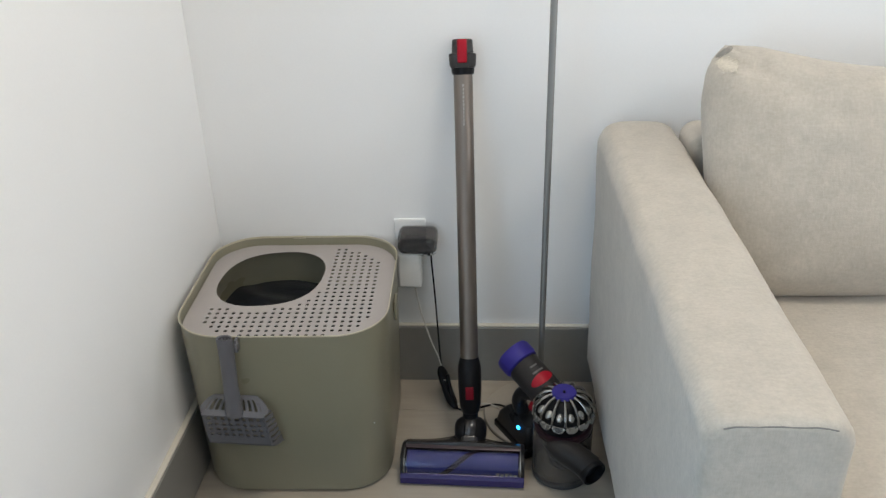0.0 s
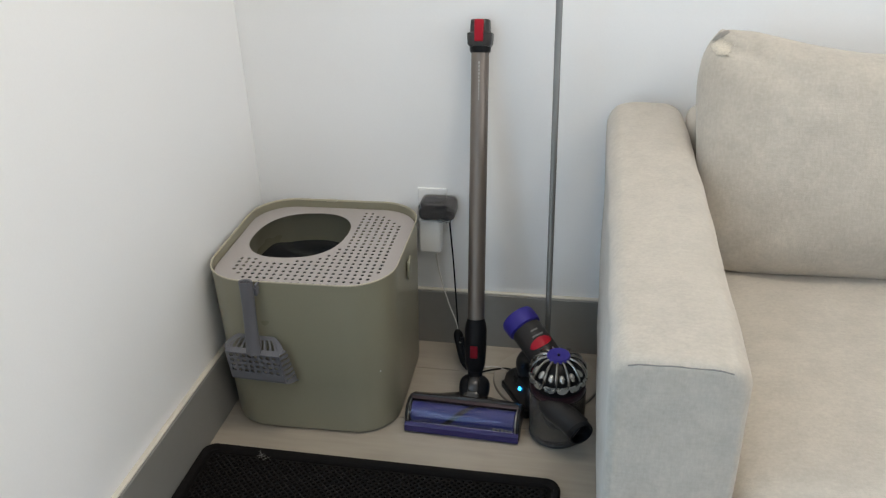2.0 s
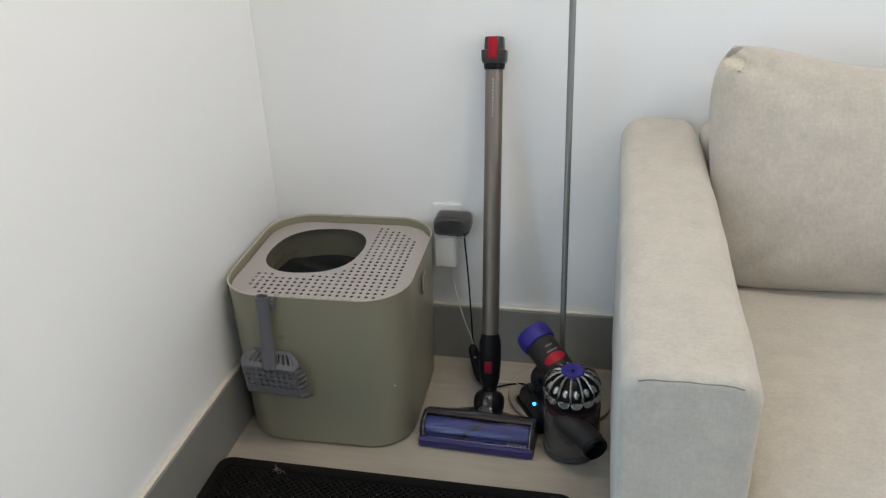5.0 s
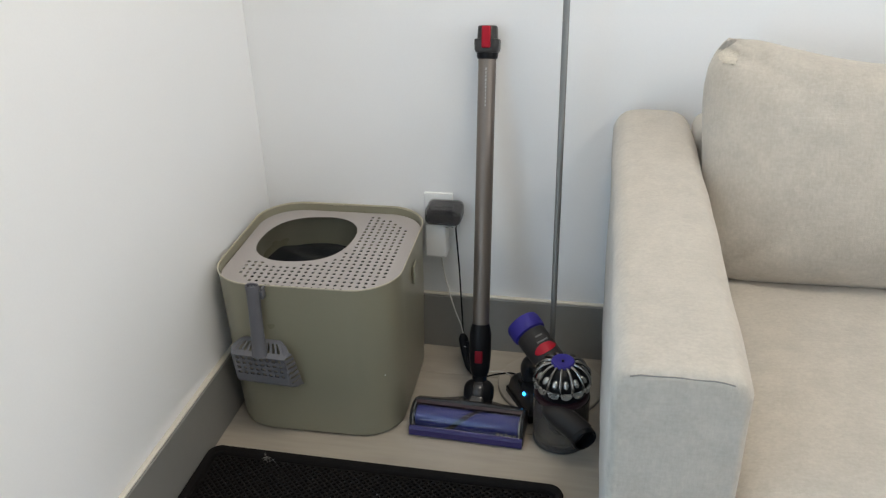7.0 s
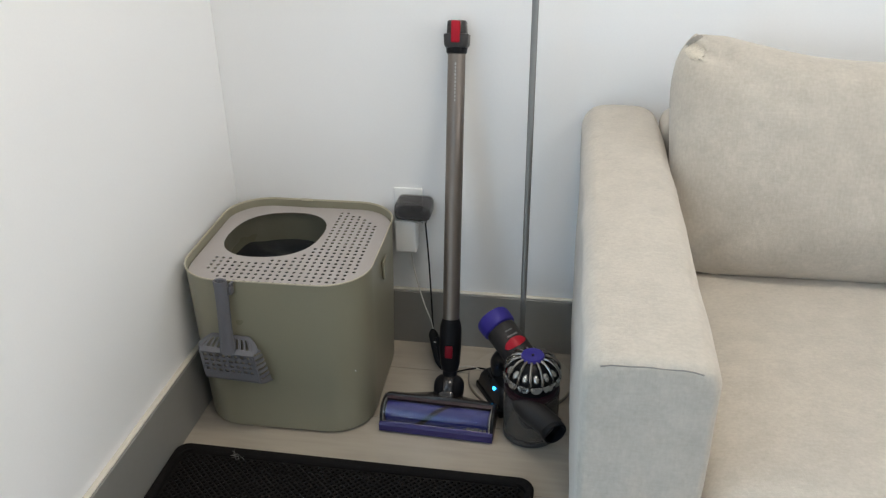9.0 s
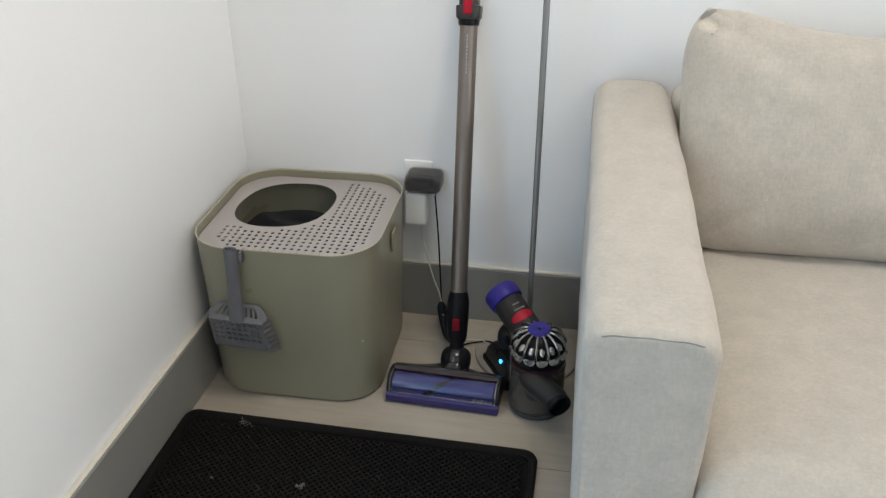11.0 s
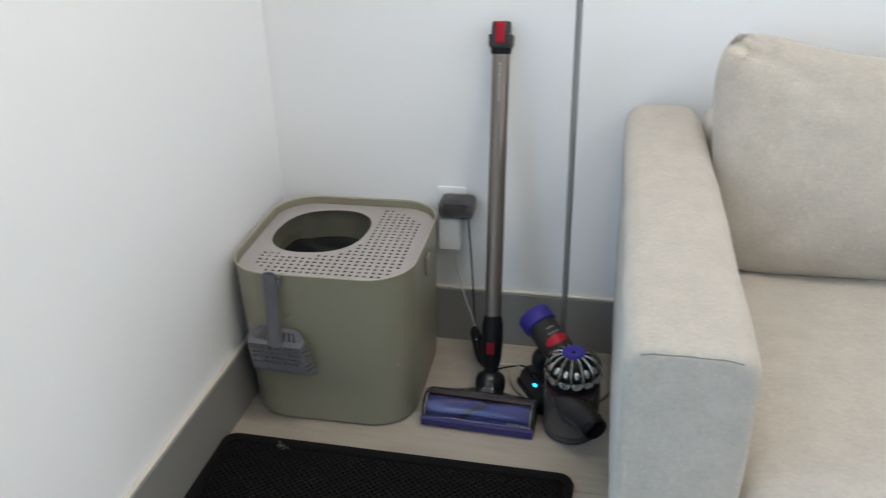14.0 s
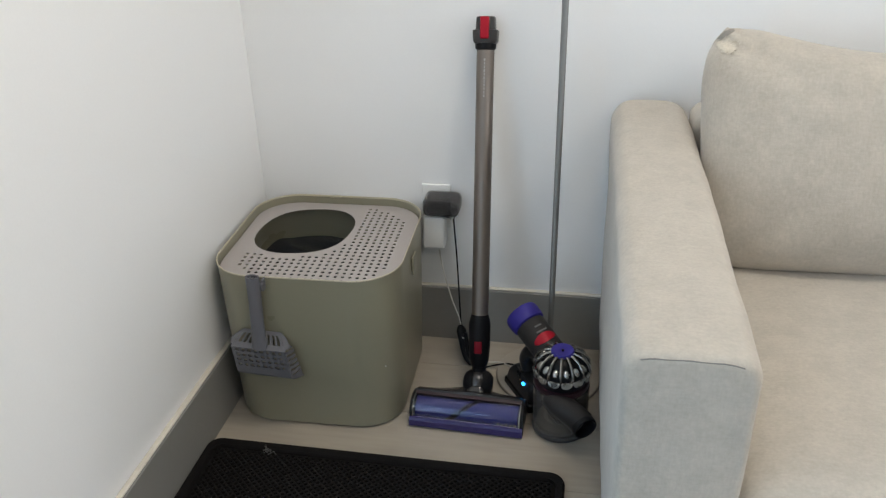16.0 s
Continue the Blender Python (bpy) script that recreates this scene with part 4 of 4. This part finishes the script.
# ---- wall socket, charger block, cable box ----
outlet = thing("wall_outlet", "white wall outlet plate with rounded edges", "outlet", pose(0.440, 0, 0.3735))
part("plate", box(-0.035, 0.035, -0.0065, 0, -0.057, 0.057, 0.0025), WHITE, outlet)
part("socket", box(-0.017, 0.017, -0.0085, -0.0060, 0.006, 0.034, 0.0015), WHITE, outlet)
part("socket", box(-0.017, 0.017, -0.0085, -0.0060, -0.034, -0.006, 0.0015), WHITE, outlet)
block = thing("charger", "white block charger plugged into the wall outlet", "charger", pose(0.4415, 0, 0.331))
part("body", box(-0.0280, 0.0245, -0.052, -0.009, -0.050, 0.036, 0.006, 4), WHITE, block)
part("cable_port", turned([(0.0042, 0), (0.0042, -0.010), (0.0032, -0.014)], 14, pose(0.008, -0.030, -0.0455)), WHITE, block)
holder = thing("plug_cover", "smoky clear plastic plug cover on the wall outlet", "plug cover", pose(0.4595, 0, 0.3935))
shell_bm = bmesh.new()
loft([[(x, y, z) for x, z in round_rect(w, h, 0.014, 5)] for w, h, y in
      ((0.080, 0.039, -0.012), (0.078, 0.037, -0.054), (0.070, 0.030, -0.060), (0.074, 0.034, -0.0635), (0.083, 0.042, -0.060), (0.086, 0.045, -0.054), (0.086, 0.045, -0.009))], shell_bm, (False, False))
loft([[(x, y, z) for x, z in round_rect(0.071, 0.031, 0.010, 5)] for y in (-0.0612, -0.0600)], shell_bm)
part("cover", shell_bm, FILM, holder)
part("plug", box(-0.034, 0.018, -0.054, -0.009, -0.0205, 0.001, 0.005), BLACK, holder, "black power plug")
part("plug_lead", pipe(spline([(0.010, -0.045, -0.006), (0.022, -0.050, -0.012), (0.029, -0.045, -0.024)], 5), 0.0042, 10), BLACK, holder)
for k in range(4):
    part("latch", box(-0.006, 0.006, -0.003, 0.003, -0.004, 0.004, 0.0012), CLEAR, holder, m=pose(0.010 + 0.009 * k, -0.062, -0.020 + 0.003 * (k % 2), 20 * k, 15, 30 * k))


def cord(points, radius, material, label, steps=9):
    return tagged(part("power_cord", pipe(spline(points, steps), radius, 8), material), label, "cable")


cord([(0.4495, -0.030, 0.268), (0.452, -0.030, 0.245), (0.462, -0.036, 0.20), (0.482, -0.046, 0.135), (0.502, -0.056, 0.085), (0.513, -0.075, 0.035), (0.535, -0.105, 0.006), (0.570, -0.112, 0.0035), (0.610, -0.118, 0.0115), (0.64, -0.135, 0.0115), (0.662, -0.160, 0.0115)],
     0.0017, CORD_WHITE, "thin white charging cord hanging from the charger to the floor")
cord([(0.4875, -0.045, 0.372), (0.489, -0.043, 0.34), (0.494, -0.040, 0.25), (0.499, -0.044, 0.15), (0.504, -0.056, 0.082), (0.509, -0.066, 0.058)],
     0.0020, BLACK, "thin black power cord hanging down the wall")
cord([(0.540, -0.128, 0.006), (0.565, -0.135, 0.0035), (0.600, -0.128, 0.0095), (0.63, -0.122, 0.0125), (0.655, -0.135, 0.016), (0.668, -0.160, 0.016)],
     0.0022, BLACK, "black cord lying between cord bundle and charging stand")
bundle = thing("cord_bundle", "black cord connector with a wire tie leaning on the floor", "cable")
part("connector", pipe(spline([(0.503, -0.060, 0.074), (0.512, -0.078, 0.050), (0.526, -0.105, 0.022), (0.540, -0.130, 0.007)], 6), 0.0135, 14, taper=[0.4, 0.7, 0.9] + [1.0] * 12 + [0.9, 0.8, 0.6, 0.5], flat=0.75), BLACK, bundle)
part("second_lead", pipe(spline([(0.520, -0.084, 0.068), (0.524, -0.096, 0.048), (0.530, -0.112, 0.030), (0.538, -0.126, 0.012)], 5), 0.0050, 10), BLACK, bundle)
part("wire_tie", pipe(spline([(0.507, -0.082, 0.052), (0.515, -0.090, 0.056), (0.523, -0.088, 0.050), (0.520, -0.080, 0.040), (0.508, -0.078, 0.045)], 4), 0.0015, 6), CORD_WHITE, bundle)

# ---- on the seat ----
SEAT = 0.458
bottle = thing("water_bottle", "clear water bottle with coloured label standing on the seat cushion", "bottle", pose(1.456, -0.474, SEAT, 0, -6.0, 0))
prof = [(0.020, 0.002), (0.028, 0.0), (0.0315, 0.006)]
for k in range(7):
    z = 0.010 + 0.012 * k
    prof += [(0.0318, z + 0.002), (0.0318, z + 0.007), (0.0296, z + 0.0095)]
prof += [(0.0318, 0.095), (0.0312, 0.098), (0.0312, 0.146), (0.0316, 0.150), (0.0305, 0.157), (0.0255, 0.171), (0.0185, 0.183), (0.0130, 0.190), (0.0118, 0.192), (0.0118, 0.204)]
part("shell", turned(prof, 36), CLEAR, bottle).visible_shadow = False
part("cap", turned([(0.0112, 0.1945), (0.0124, 0.195), (0.0124, 0.206), (0.0114, 0.2072)], 28), LABEL, bottle, "white screw cap")
part("neck_ring", turned([(0.0125, 0.1905), (0.0165, 0.1912), (0.0165, 0.193), (0.0125, 0.1938)], 28), CLEAR, bottle)
lab = part("label", turned([(0.0316, 0.0995), (0.0319, 0.100), (0.0319, 0.144), (0.0316, 0.1445)], 40, caps=(False, False)), LABEL, bottle, "white paper label with printed bands")


def band(a0, a1, zf, zt, rad=0.0322, n=14):
    rows = []
    for i in range(n + 1):
        a = radians(a0 + (a1 - a0) * i / n)
        rows.append([(rad * math.cos(a), rad * math.sin(a), zf(i / n)), (rad * math.cos(a), rad * math.sin(a), zt(i / n))])
    return loft(rows, caps=(False, False), closed=False)


for name, mt, a0, a1, zf, zt in (("green_print", GREEN, -190, -112, lambda t: 0.107, lambda t: 0.128 - 0.012 * t), ("blue_print", BLUEPRINT, -150, -20, lambda t: 0.1045, lambda t: 0.110 + 0.005 * t),
                                 ("red_print", REDPRINT, -118, -30, lambda t: 0.117, lambda t: 0.1185 + 0.011 * math.sin(math.pi * t)), ("red_line", REDPRINT, -195, 15, lambda t: 0.1295, lambda t: 0.1312), ("red_line", REDPRINT, -195, 15, lambda t: 0.1003, lambda t: 0.1035)):
    part(name, band(a0, a1, zf, zt), mt, lab)

remote = thing("remote_control", "white remote with a dark screen lying on the seat cushion", "remote control", pose(1.501, -0.683, SEAT - 0.003, 0, 0, 2) @ Matrix.Diagonal((1, 1, 0.8, 1)))
body = loft([[(x, y, z) for x, y in round_rect(w, d, 0.008, 5)] for z, w, d in ((0.0, 0.158, 0.042), (0.003, 0.166, 0.048), (0.010, 0.166, 0.048), (0.0135, 0.162, 0.045), (0.0140, 0.156, 0.040))])
part("body", body, WHITE, remote)
part("screen_frame", box(-0.079, -0.028, -0.0195, 0.0195, 0.0130, 0.0145, 0.0004), BLACK, remote)
part("screen", box(-0.074, -0.036, -0.0155, 0.0155, 0.0140, 0.0149, 0.0003), SCREEN, remote, "dark grey display")
part("print_patch", box(-0.027, -0.012, -0.016, 0.004, 0.0136, 0.0145, 0.0003), YELLOW, remote, "cream yellow print")
for i in range(6):
    for j in range(3):
        if (i, j) in ((0, 0), (5, 1)):
            continue
        part("key", box(-0.0036, 0.0036, -0.0036, 0.0036, 0, 0.0016, 0.0008), KEYPAD if (i * 2 + j) % 3 else LABEL, remote, m=pose(-0.006 + 0.0098 * i, -0.0125 + 0.0125 * j, 0.0137))
part("lower_cover", box(0.056, 0.076, -0.018, 0.018, 0.0134, 0.0146, 0.0006), WHITE, remote)
part("print_bar", box(0.061, 0.068, -0.002, 0.002, 0.0146, 0.0149), KEYPAD, remote, "grey print")

# ---- floor tiles ----
TW, TL = 0.195, 1.20
cut = {}


def tile_of(length):
    """One mesh for all tiles of a length."""
    if length not in cut:
        bm = box(0.0005, length - 0.0005, 0.0005, TW - 0.0005, -0.012, 0.0, 0.0005, 1)
        bmesh.ops.recalc_face_normals(bm, faces=bm.faces)
        cut[length] = bpy.data.meshes.new("tile")
        bm.to_mesh(cut[length])
        bm.free()
        cut[length].materials.append(TILE)
    return cut[length]


for j in range(22):
    shift = (0.862, 0.06, 1.05)[j % 3] - 1.2
    for i in range(6):
        x0, x1 = max(0.002, shift + i * TL), min(RX - 0.002, shift + (i + 1) * TL)
        if x1 - x0 > 0.02:
            ob = new("tile", tile_of(round(x1 - x0, 3)))
            ob.parent = floor
            ob.matrix_local = pose(x0, -0.130 - j * TW, 0)
